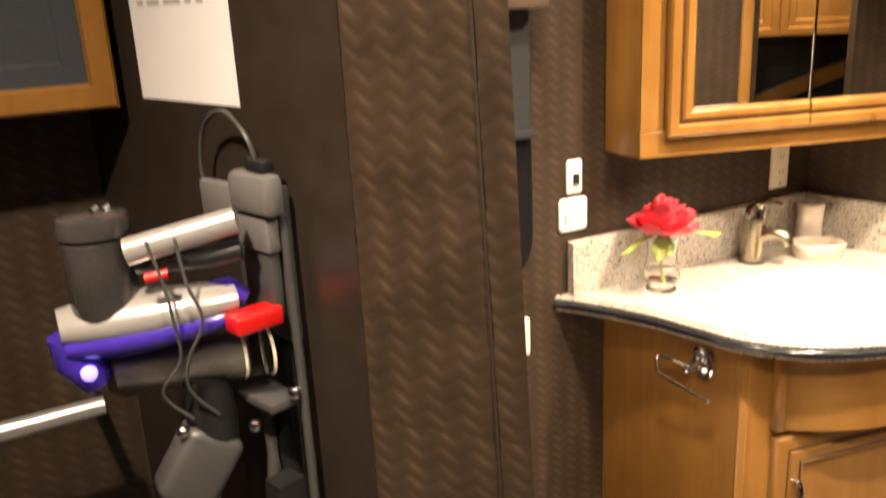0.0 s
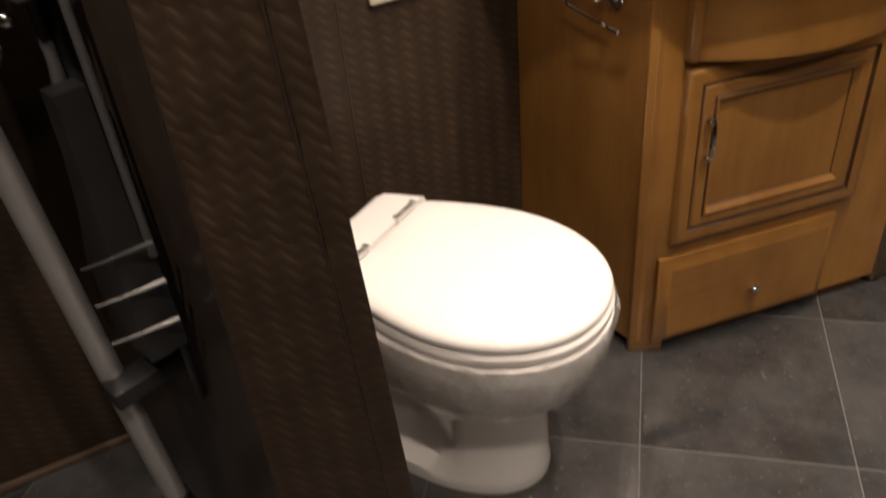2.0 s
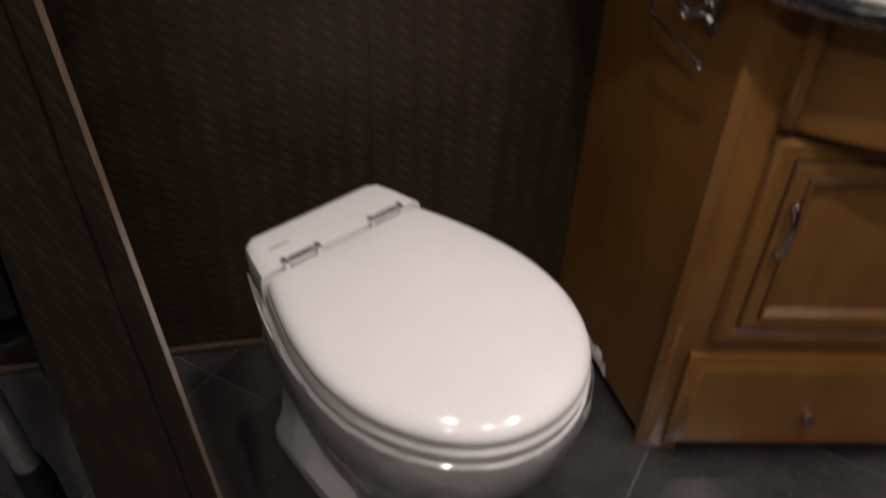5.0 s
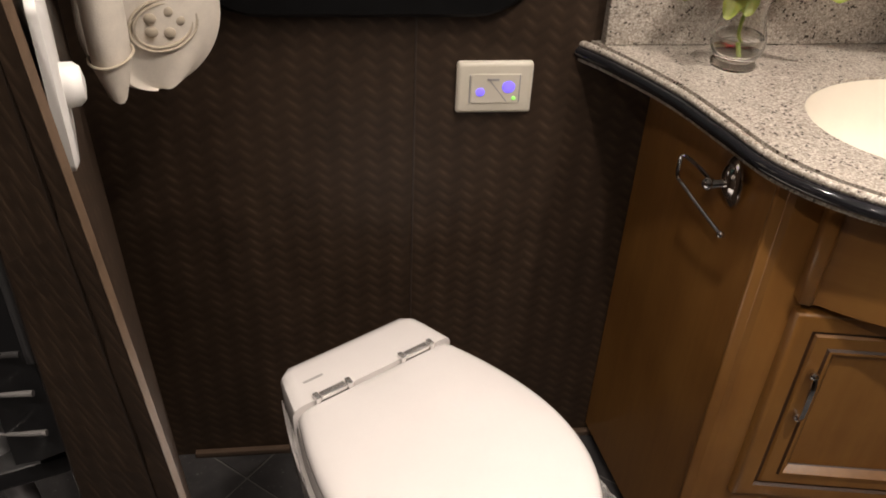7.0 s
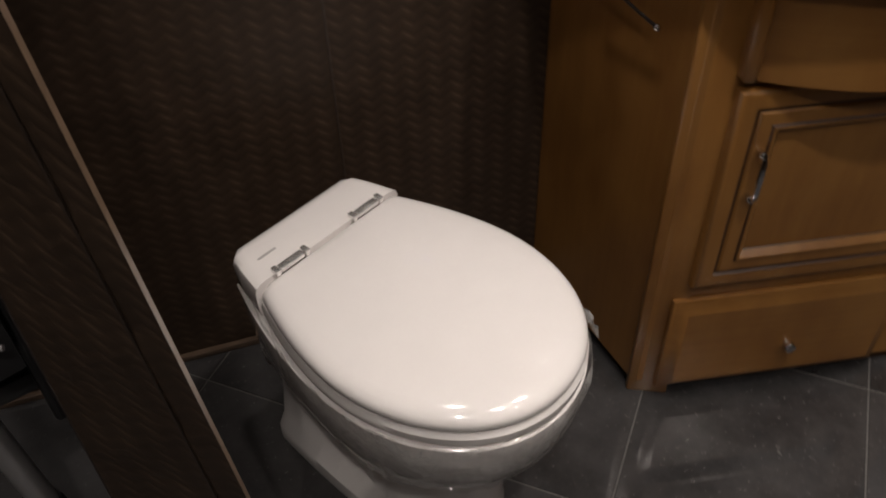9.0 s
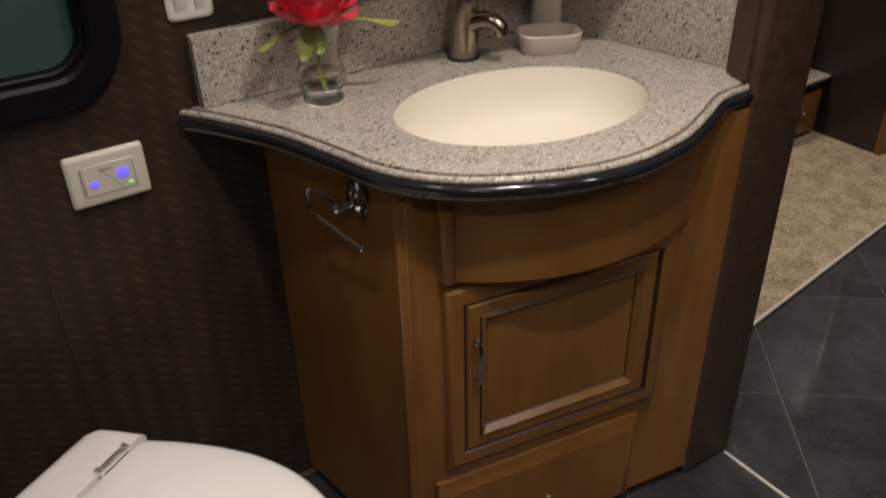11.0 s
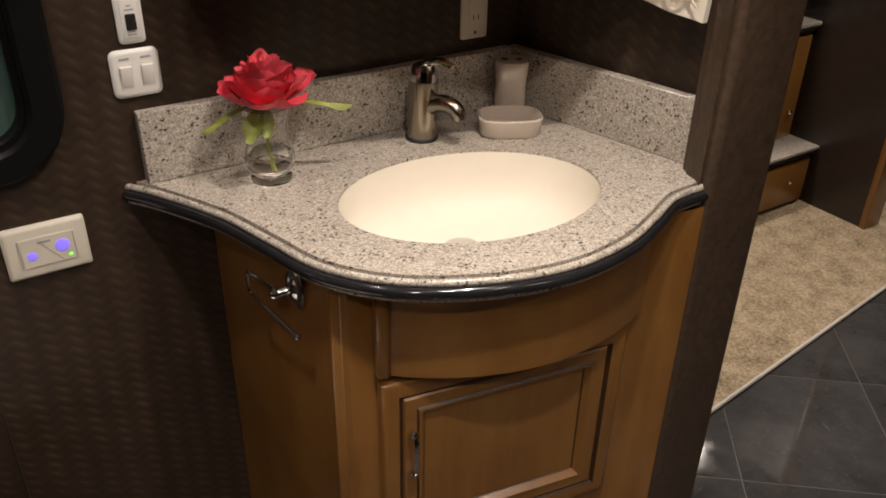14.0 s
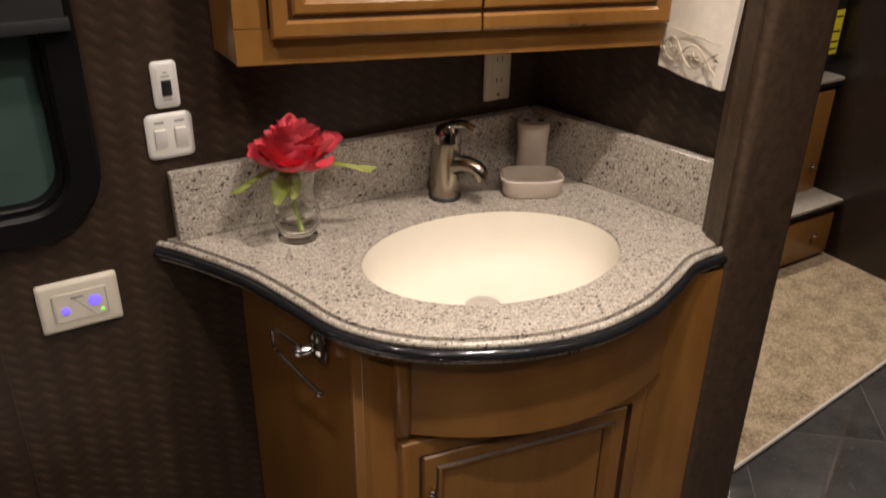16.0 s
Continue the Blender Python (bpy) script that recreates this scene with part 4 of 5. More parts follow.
def flower():
    rnd = random.Random(5)
    z0 = 0.8602
    ob = thing("flower_vase", "small glass vase of water with one pink-red silk peony", "vase", m=Matrix.Translation((0.166, -0.097, z0)))
    prof = [(0.024, 0.0), (0.027, 0.002), (0.0275, 0.006), (0.024, 0.012), (0.030, 0.022), (0.033, 0.032), (0.0315, 0.045), (0.027, 0.062), (0.0255, 0.080), (0.029, 0.100), (0.0325, 0.112)]
    prof = [(r * 1.16, z * 1.08) for r, z in prof]
    inner = [(r - 0.0022, max(z, 0.018)) for r, z in prof[::-1] if z > 0.012]
    part("vase", lathe(prof + inner + [(0.010, 0.0175)], 40), M_GLASS, ob).visible_shadow = False
    part("water", lathe([(0.014, 0.0182), (0.0315, 0.0245), (0.0355, 0.0345), (0.0340, 0.046), (0.0338, 0.047)], 36), M_WATER, ob).visible_shadow = False
    M_P = flower_material("pink_petal", (0.60, 0.026, 0.060), (0.90, 0.16, 0.20))
    M_L = flower_material("leaf_green", (0.06, 0.11, 0.02), (0.36, 0.40, 0.07))
    st = part("stem", tube(smooth_line([(0.004, -0.004, 0.018), (-0.002, 0, 0.05), (0.002, 0.002, 0.09), (0, 0, 0.125)], 6), 0.0028, 8), M_L, ob)
    hd = (0.0, 0.0, 0.124)
    rows = [(6, 0.064, 0.056, 0.34, 4, 0.35), (7, 0.056, 0.052, 0.30, 28, 0.45), (8, 0.056, 0.050, 0.10, 48, 0.55), (9, 0.060, 0.046, -0.05, 64, 0.6), (9, 0.064, 0.042, -0.10, 76, 0.6), (8, 0.065, 0.036, -0.10, 84, 0.6), (7, 0.062, 0.030, -0.05, 88, 0.6)]
    for k, (n, ln, wd, curl, tilt, cp) in enumerate(rows):
        for i in range(n):
            a = 360 / n * i + 23 * k + rnd.uniform(-9, 9)
            b = petal(ln * 0.92 * rnd.uniform(0.82, 1.14), wd * rnd.uniform(0.9, 1.15), cp, curl, rnd)
            moved(b, Matrix.Translation(hd) @ pose(0, 0, 0.002 * k, 0, 0, a) @ pose(max(0.006, 0.026 - 0.0045 * k), 0, 0, 0, -(tilt + rnd.uniform(-10, 10)), 0))
            part("petal", b, M_P, ob)
    for a, ln, tilt, wide in ((172, 0.085, 14, 0.016), (222, 0.058, 34, 0.032), (246, 0.046, 40, 0.026), (-18, 0.110, 0, 0.015), (20, 0.075, 6, 0.014)):
        b = petal(ln, wide, 0.2, -0.14, rnd)
        moved(b, Matrix.Translation((0, 0, 0.122)) @ pose(0, 0, 0, 0, 0, a) @ pose(0.018, 0, 0, 0, tilt, 0))
        part("leaf", b, M_L, ob)


faucet()
soap_dish()
cup()
flower()


# ---------------------------------------------------------------- paper holder on the vanity's side
def paper_holder():
    ob = thing("toilet_paper_holder", "empty chrome pivoting toilet paper holder on the vanity side", "paper holder")
    part("flange", moved(lathe([(0.034, 0.0), (0.034, 0.003), (0.029, 0.006), (0.024, 0.007), (0.020, 0.012), (0.011, 0.015)], 28), Matrix.Translation((0.1262, -0.260, 0.768)) @ Matrix.Rotation(radians(-90), 4, "Y") @ Matrix.Rotation(radians(-7), 4, "X")), M_CHROME, ob)
    part("post", tube([(0.128, -0.260, 0.767), (0.112, -0.259, 0.764), (0.098, -0.254, 0.760)], [0.009, 0.006, 0.0075], 12), M_CHROME, ob)
    b = bmesh.new()
    bmesh.ops.create_uvsphere(b, u_segments=14, v_segments=9, radius=0.0095, matrix=Matrix.Translation((0.096, -0.252, 0.760)))
    part("ball", b, M_CHROME, ob)
    part("bar", tube(smooth_line([(0.101, -0.250, 0.762), (0.091, -0.218, 0.768), (0.083, -0.190, 0.768), (0.081, -0.184, 0.757), (0.0815, -0.186, 0.734), (0.085, -0.200, 0.728), (0.097, -0.255, 0.716), (0.106, -0.296, 0.709)], 5), 0.003, 8), M_CHROME, ob)
    b = bmesh.new()
    bmesh.ops.create_uvsphere(b, u_segments=12, v_segments=8, radius=0.0055, matrix=Matrix.Translation((0.1065, -0.298, 0.7088)))
    part("end_ball", b, M_CHROME, ob)


paper_holder()


# ---------------------------------------------------------------- towels
def hand_towel():
    """Folded over a ring on the wall beside the vanity."""
    ob = thing("hand_towel", "cream hand towel with embroidered border hanging in folds on the wall", "towel")

    def fall(x, y0, y1, z0, z1, thick, nm, flare=0.0):
        rows = []
        n = 9
        for k in range(15):
            f = k / 14
            z = z1 + (z0 - z1) * f
            ring = []
            a, b = y0 + flare * (1 - f), y1 - flare * (1 - f)
            for i in range(n):
                u = i / (n - 1)
                y = a + (b - a) * u
                ring.append((x - thick / 2 + 0.006 * math.sin(u * 7 + 1) * (1 - 0.5 * f) + 0.10 * u * (a - b) * 0.35, y, z - 0.010 * u * f))
            for i in range(n):
                u = 1 - i / (n - 1)
                y = a + (b - a) * u
                ring.append((x + thick / 2 + 0.006 * math.sin(u * 7 + 1) * (1 - 0.5 * f), y, z - 0.010 * u * f))
            rows.append(ring)
        return part(nm, loft(rows), M_TOWEL, ob)
    front = fall(0.722, -0.280, -0.406, 1.110, 1.34, 0.014, "front_fold", 0.012)
    fall(0.748, -0.300, -0.440, 1.190, 1.34, 0.012, "back_fold", 0.01)
    for ph in (0, math.pi):
        pts = []
        for i in range(25):
            u = i / 24
            pts.append((0.7095 + 0.003 * math.sin(u * 7 + 1) , -0.287 - 0.112 * u, 1.146 - 0.008 * u + 0.017 * math.sin(u * 2.4 * math.pi + ph)))
        part("embroidery", tube(pts, 0.0017, 6), M_TOWELMARK, front)
    for u in (0.20, 0.62):
        for i in range(5):
            a = i * 72
            y, z = -0.287 - 0.112 * u, 1.146 - 0.008 * u
            part("embroidery", tube([(0.7105, y, z), (0.7095, y + 0.012 * math.cos(radians(a)), z + 0.006 * math.sin(radians(a)))], 0.0022, 6), M_TOWELMARK, front)
    part("hem", tube([(0.7105, -0.284, 1.176), (0.7105, -0.403, 1.168)], 0.0012, 6), M_TOWELMARK, front)
    ring = thing("towel_ring", "chrome towel ring on the wall beside the vanity", "towel ring")
    part("ring", tube([(0.735, -0.362 + 0.075 * math.cos(a), 1.40 + 0.075 * math.sin(a)) for a in [2 * math.pi * i / 32 for i in range(32)]], 0.004, 8, closed=True), M_CHROME, ring)
    part("post", tube([(0.735, -0.362, 1.475), (0.778, -0.362, 1.475)], 0.009, 12), M_CHROME, ring)


def swag_towel():
    """A guest towel hung in a rounded fold beside the window."""
    ob = thing("guest_towel", "cream guest towel with tan embroidered wreath hung by the window", "towel")
    c, d = Vector((-0.600, -0.200)), Vector((0.86, 0.5)).normalized()
    n = Vector((d.y, -d.x))
    rows = []
    for k in range(37):
        f = math.sin(k / 36 * math.pi / 2)
        z = 1.22 - 0.335 * f
        w = 0.055 + 0.030 * math.sin(min(f * 1.15, 1) * math.pi / 2)
        end = max(0.0, (f - 0.72) / 0.28)
        w *= math.sqrt(max(0.02, 1 - end ** 2.2 * 0.98))
        t = 0.020 * (1 - 0.5 * end)
        ring = []
        for i in range(40):
            a = 2 * math.pi * i / 40
            q = c + d * (w * math.copysign(abs(math.cos(a)) ** 0.6, math.cos(a))) + n * (t * math.sin(a) + 0.004 * math.sin(3 * math.cos(a) * 2))
            ring.append((q.x, q.y, z))
        rows.append(ring)
    part("cloth", loft(rows), M_TOWEL, ob)
    for r in (0.034, 0.040):
        pts = []
        for i in range(28):
            a = 2 * math.pi * i / 28
            q = c + d * (0.006 + r * math.cos(a)) + n * 0.0195
            pts.append((q.x, q.y, 0.965 + r * 0.75 * math.sin(a)))
        part("embroidery", tube(pts, 0.002, 6, closed=True), M_TOWELMARK, ob)
    for i in range(5):
        a = radians(i * 72)
        q = c + d * (0.006 + 0.018 * math.cos(a)) + n * 0.0195
        b = bmesh.new()
        bmesh.ops.create_uvsphere(b, u_segments=10, v_segments=6, radius=0.008)
        part("embroidered_petal", moved(b, Matrix.Translation((q.x, q.y, 0.968 + 0.013 * math.sin(a))) @ Matrix.Diagonal((1, 0.4, 0.8, 1))), M_TOWELMARK, ob)
    w2 = thing("washcloth", "folded cream washcloth hanging beside the guest towel", "towel")
    rows = []
    for k in range(9):
        f = k / 8
        z = 1.22 - 0.28 * f
        end = max(0.0, (f - 0.8) / 0.2)
        s = math.sqrt(1 - 0.8 * end * end)
        rows.append([(-0.612 + 0.024 * s * math.cos(2 * math.pi * i / 18) * 0.8, -0.345 + 0.034 * s * math.sin(2 * math.pi * i / 18), z + 0.003 * math.sin(2 * math.pi * i / 9)) for i in range(18)])
    part("cloth", loft(rows), M_TOWEL, w2)
    part("hem", tube([(-0.612 + 0.0205 * math.cos(a), -0.345 + 0.036 * math.sin(a), 0.985) for a in [2 * math.pi * i / 20 for i in range(20)]], 0.0015, 6, closed=True), M_TOWELMARK, w2)
    rail = thing("towel_bar", "chrome towel bar on the partition", "towel bar")
    part("bar", tube([(-0.585, -0.36, 1.225), (-0.625, -0.16, 1.225)], 0.006, 10), M_CHROME, rail)
    for y, x in ((-0.345, -0.590), (-0.175, -0.624)):
        part("bracket", tube([(x, y, 1.225), (x - 0.085, y + 0.005, 1.225)], 0.009, 10), M_CHROME, rail)


hand_towel()
swag_towel()


# ---------------------------------------------------------------- passage: vacuum cleaner and its dock
M_SILVER = simple("silver_plastic", (0.42, 0.405, 0.40), 0.25, 0.5, var=0.06)
M_DOCK = simple("dock_plastic", (0.13, 0.125, 0.122), 0.42, var=0.1)
M_MOTOR = simple("smoked_motor", (0.035, 0.032, 0.032), 0.16, var=0.3, coat=0.4)
M_PURPLE = simple("purple_plastic", (0.045, 0.022, 0.30), 0.22, var=0.1, coat=0.4)
M_RED = simple("red_plastic", (0.55, 0.012, 0.012), 0.25, var=0.08, coat=0.3)
M_CLEARBIN = glass("smoked_bin", (0.62, 0.60, 0.58), 0.08, 1.3)
M_ALU = simple("satin_tube", (0.55, 0.545, 0.55), 0.3, 0.75, var=0.05)
M_PAPER = simple("white_paper", (0.74, 0.72, 0.74), 0.8, var=0.03, bump_s=0)
PF0, PF1 = Vector((-0.682, -0.529)), Vector((-0.857, 0.0))
PFD = (PF1 - PF0).normalized()
PFN = Vector((-PFD.y, PFD.x))
PFN = PFN if PFN.x < 0 else -PFN


def face_pt(k, out, z):
    p = PF0 + (PF1 - PF0) * k + PFN * out
    return (p.x, p.y, z)


def face_box(k0, k1, z0, z1, o0, o1, bevel=0.004):
    q = [face_pt(k0, o0, 0), face_pt(k1, o0, 0), face_pt(k1, o1, 0), face_pt(k0, o1, 0)]
    poly = [(p[0], p[1]) for p in q]
    area = sum(a[0] * b[1] - a[1] * b[0] for a, b in zip(poly, poly[1:] + poly[:1]))
    return prism(poly if area > 0 else poly[::-1], z0, z1, bevel)


def notice():
    ob = thing("paper_sheet", "white printed paper sheet taped to the dark partition face", "paper")
    part("sheet", face_box(0.27, 0.68, 1.355, 1.634, 0.001, 0.0018, 0.0), M_PAPER, ob, smooth=False)
    rnd = random.Random(8)
    for r in range(9):
        z = 1.470 + r * 0.017
        k = 0.31
        while k < 0.62:
            w = rnd.uniform(0.02, 0.07)
            if rnd.random() < 0.75:
                part("print_line", face_box(k, min(k + w, 0.64), z, z + 0.006, 0.0019, 0.0023, 0.0), M_GREYMARK, ob, smooth=False)
            k += w + 0.02


def ball(r, at, seg=14):
    b = bmesh.new()
    bmesh.ops.create_uvsphere(b, u_segments=seg, v_segments=seg // 2 + 2, radius=r, matrix=Matrix.Translation(at))
    return b


def dock():
    ob = thing("vacuum_dock", "grey wall dock with charging cable for the vacuum cleaner", "wall dock")
    part("backplate", face_box(0.13, 0.30, 1.09, 1.275, 0.001, 0.018, 0.005), M_GREYP, ob)
    part("head", face_box(0.10, 0.235, 1.246, 1.292, 0.0185, 0.044, 0.008), M_DOCK, ob, "pale grey dock head")
    part("side_block", face_box(0.26, 0.375, 1.225, 1.272, 0.0185, 0.034, 0.004), M_DOCK, ob, "pale grey clip block")
    part("cover", face_box(0.125, 0.235, 1.203, 1.244, 0.0185, 0.038, 0.004), M_DOCK, ob)
    part("cover", face_box(0.135, 0.235, 1.125, 1.201, 0.0185, 0.034, 0.004), M_GREYP, ob)
    part("lower_rail", face_box(0.17, 0.40, 0.42, 1.085, 0.001, 0.016, 0.006), M_DARKP, ob)
    part("side_rod", tube([face_pt(0.118, 0.018, 1.245), face_pt(0.112, 0.018, 1.03), face_pt(0.112, 0.018, 0.70)], 0.0055, 10), M_GREYP, ob)
    part("inner_rod", tube([face_pt(0.24, 0.024, 1.02), face_pt(0.24, 0.024, 0.93), face_pt(0.23, 0.03, 0.87)], [0.008, 0.007, 0.012], 12), M_GREYP, ob)
    part("tray", face_box(0.12, 0.42, 1.018, 1.030, 0.0165, 0.06, 0.003), M_GREYP, ob)
    part("tray_end", ball(0.009, face_pt(0.118, 0.028, 1.035)), M_CHROME, ob)
    part("cable", tube(smooth_line([face_pt(0.15, 0.030, 1.288), face_pt(0.17, 0.034, 1.33), face_pt(0.255, 0.030, 1.354), face_pt(0.345, 0.026, 1.335), face_pt(0.385, 0.024, 1.285), face_pt(0.37, 0.022, 1.245)], 6), 0.0028, 8), M_GREYP, ob, "looped grey charging cable")
    part("plug", face_box(0.12, 0.18, 1.2925, 1.308, 0.02, 0.038, 0.004), M_DARKP, ob)


def tool_nozzle():
    ob = thing("vacuum_nozzle", "black vacuum nozzle tool with silver strips clipped on the dock", "vacuum tool")
    rows = []
    for z, w, t in ((0.92, 0.030, 0.018), (0.84, 0.034, 0.020), (0.76, 0.055, 0.022), (0.69, 0.09, 0.024), (0.60, 0.115, 0.026), (0.56, 0.118, 0.026)):
        c = face_pt(0.14 + w * 0.62, 0.040, z)
        rows.append([(c[0] + PFD.x * w * 0.5 * a + PFN.x * t * b, c[1] + PFD.y * w * 0.5 * a + PFN.y * t * b, z) for a, b in ((-1, -1), (1, -1), (1.05, 0), (1, 1), (-1, 1), (-1.05, 0))])
    part("body", loft(rows), M_DARKP, ob)
    for z in (0.60, 0.66, 0.715):
        pts = [(-0.704 - 0.0105 * i, -0.497 + 0.003 * i - 0.004 * math.sin(i / 8 * math.pi), z + 0.018 - 0.020 * (i / 8) ** 1.3) for i in range(9)]
        pts = [(x + PFN.x * 0.012, y + PFN.y * 0.012, h) for x, y, h in pts]
        part("strip", tube(pts, [0.0036 - 0.0003 * i for i in range(9)], 8), M_SILVER if z < 0.7 else M_GREYP, ob, "silver strip")


def vacuum():
    ob = thing("vacuum_cleaner", "purple and silver cordless stick vacuum hung on its wall dock", "vacuum cleaner")
    Y = -0.44

    def P(x, z, dy=0.0):
        return (x, Y + dy - 0.28 * (x + 0.74), z)
    c = P(-0.905, 1.148)
    part("motor", moved(lathe([(0.032, -0.01), (0.036, 0.0), (0.037, 0.045), (0.0365, 0.085), (0.0345, 0.087), (0.0345, 0.090), (0.0385, 0.091), (0.0385, 0.103), (0.036, 0.111), (0.02, 0.114)], 32), Matrix.Translation(c)), M_MOTOR, ob, "smoked dark motor cylinder")
    for k in range(2):
        part("motor_button", ball(0.006, (c[0] + 0.004 + 0.012 * k, c[1], c[2] + 0.115)), M_CHROME, ob)
    part("handle", tube([P(-0.880, 1.222, -0.03), P(-0.83, 1.232, -0.03), P(-0.768, 1.245, -0.03)], [0.0150, 0.0155, 0.0150], 18), M_SILVER, ob, "silver handle grip")
    part("handle_underside", tube([P(-0.872, 1.207, -0.022), P(-0.80, 1.205, -0.022), P(-0.765, 1.210, -0.022)], 0.012, 14), M_DARKP, ob)
    part("trigger", tube([P(-0.868, 1.196, -0.048), P(-0.845, 1.199, -0.048)], 0.0055, 10), M_RED, ob, "red trigger")
    # silver shell over a purple cradle
    def shell(r0, z_off, nm, mat, x0, x1, sc=0.62):
        rings = []
        for i in range(13):
            f = i / 12
            x = x0 + (x1 - x0) * f
            r = r0 * (math.sin(math.pi * (0.16 + 0.72 * f)) ** 0.45)
            z = 1.128 + 0.016 * f + z_off
            q = P(x, z)
            rings.append([(q[0], q[1] + r * math.cos(a), q[2] + r * sc * math.sin(a)) for a in [2 * math.pi * k / 20 for k in range(20)]])
        return part(nm, loft(rings), mat, ob)
    shell(0.044, 0.008, "shell", M_SILVER, -0.957, -0.775)
    shell(0.046, -0.010, "cradle", M_PURPLE, -0.955, -0.782, 0.52)
    part("cradle_tip", tube([P(-0.800, 1.152), P(-0.778, 1.158), P(-0.762, 1.146)], [0.020, 0.018, 0.010], 14), M_PURPLE, ob, "purple latch")
    part("latch", moved(box((-0.030, -0.016, -0.0115), (0.030, 0.016, 0.0115), 0.005, 3), Matrix.Translation(P(-0.762, 1.131, -0.030)) @ Matrix.Rotation(radians(15), 4, "Z")), M_RED, ob, "red release latch")
    part("end_cap", tube([P(-0.945, 1.130), P(-0.940, 1.100), P(-0.925, 1.066)], [0.026, 0.030, 0.020], 18), M_PURPLE, ob, "purple rear cap")
    part("status_light", ball(0.009, P(-0.936, 1.090, -0.028)), M_BLUE, ob, "glowing blue status light")
    part("bin", tube([P(-0.915, 1.074), P(-0.90, 1.074), P(-0.75, 1.080), P(-0.738, 1.080)], [0.020, 0.028, 0.029, 0.027], 24), M_CLEARBIN, ob, "clear dust bin")
    part("cyclone", tube([P(-0.905, 1.075), P(-0.84, 1.077), P(-0.765, 1.080)], [0.014, 0.020, 0.022], 18), M_SILVER, ob)
    for x in (-0.775, -0.745):
        q = P(x, 1.080)
        part("bin_band", moved(lathe([(0.0298, -0.002), (0.0305, 0), (0.0298, 0.002)], 24, (False, False)), Matrix.Translation(q) @ Matrix.Rotation(radians(90), 4, "Y")), M_IVORY, ob)
    for dx, sw in ((0.0, 0.012), (0.028, -0.008)):
        part("cord", tube(smooth_line([P(-0.862 + dx, 1.236, -0.046), P(-0.856 + dx + sw * 0.3, 1.19, -0.054), P(-0.848 + dx, 1.145, -0.058), P(-0.858 + dx + sw, 1.10, -0.05), P(-0.868 + dx, 1.06, -0.042), P(-0.84 + dx, 1.02, -0.03)], 6), 0.0019, 8), M_GREYP, ob, "thin grey cord looped round")
    # neck, wand and floor head
    part("neck", tube([P(-0.815, 1.062), P(-0.815, 1.00), P(-0.812, 0.955)], [0.026, 0.030, 0.024], 18), M_DARKP, ob)
    part("collar", moved(box((-0.036, -0.026, -0.05), (0.036, 0.026, 0.042), 0.012, 3), Matrix.Translation(P(-0.836, 0.955, -0.01)) @ Matrix.Rotation(radians(34), 4, "Y")), M_GREYP, ob)
    for x, z in ((-0.852, 1.005), (-0.775, 1.0)):
        part("clip", ball(0.008, P(x, z, -0.03)), M_CHROME, ob)
    part("wand", tube([(-0.838, -0.425, 0.93), (-0.820, -0.418, 0.55), (-0.802, -0.412, 0.215)], 0.0170, 18), M_ALU, ob, "satin metal wand")
    part("wand_clip", face_box(0.18, 0.26, 0.480, 0.51, 0.0, 0.115, 0.006), M_DARKP, ob)
    part("socket", tube([(-0.803, -0.412, 0.235), (-0.799, -0.411, 0.19), (-0.792, -0.412, 0.13)], [0.021, 0.024, 0.020], 16), M_DARKP, ob)
    part("joint", ball(0.026, (-0.785, -0.418, 0.108)), M_GREYP, ob)
    part("joint_ring", tube([(-0.786, -0.440, 0.122), (-0.776, -0.446, 0.116)], 0.016, 14), M_CHROME, ob)
    part("elbow", tube(smooth_line([(-0.784, -0.420, 0.105), (-0.772, -0.440, 0.075), (-0.765, -0.452, 0.045)], 5), 0.020, 14), M_DARKP, ob)
    head = box((-0.105, -0.045, 0.006), (0.105, 0.045, 0.052), 0.012, 3)
    hm = Matrix.Translation((-0.770, -0.455, 0.0)) @ Matrix.Rotation(radians(-68), 4, "Z")
    hd = part("floor_head", moved(head, hm), M_DARKP, ob)
    part("brush_roll", moved(tube([(-0.095, -0.030, 0.018), (0.095, -0.030, 0.018)], 0.016, 14), hm), M_GREYP, hd)
    part("head_trim", moved(tube([(-0.08, -0.040, 0.048), (-0.02, -0.044, 0.050)], 0.005, 8), hm), M_CHROME, hd)


notice()
dock()
tool_nozzle()
vacuum()


# ---------------------------------------------------------------- passage: wall cabinet and rail
M_SMOKE = simple("smoked_panel", (0.045, 0.05, 0.058), 0.2, var=0.12)


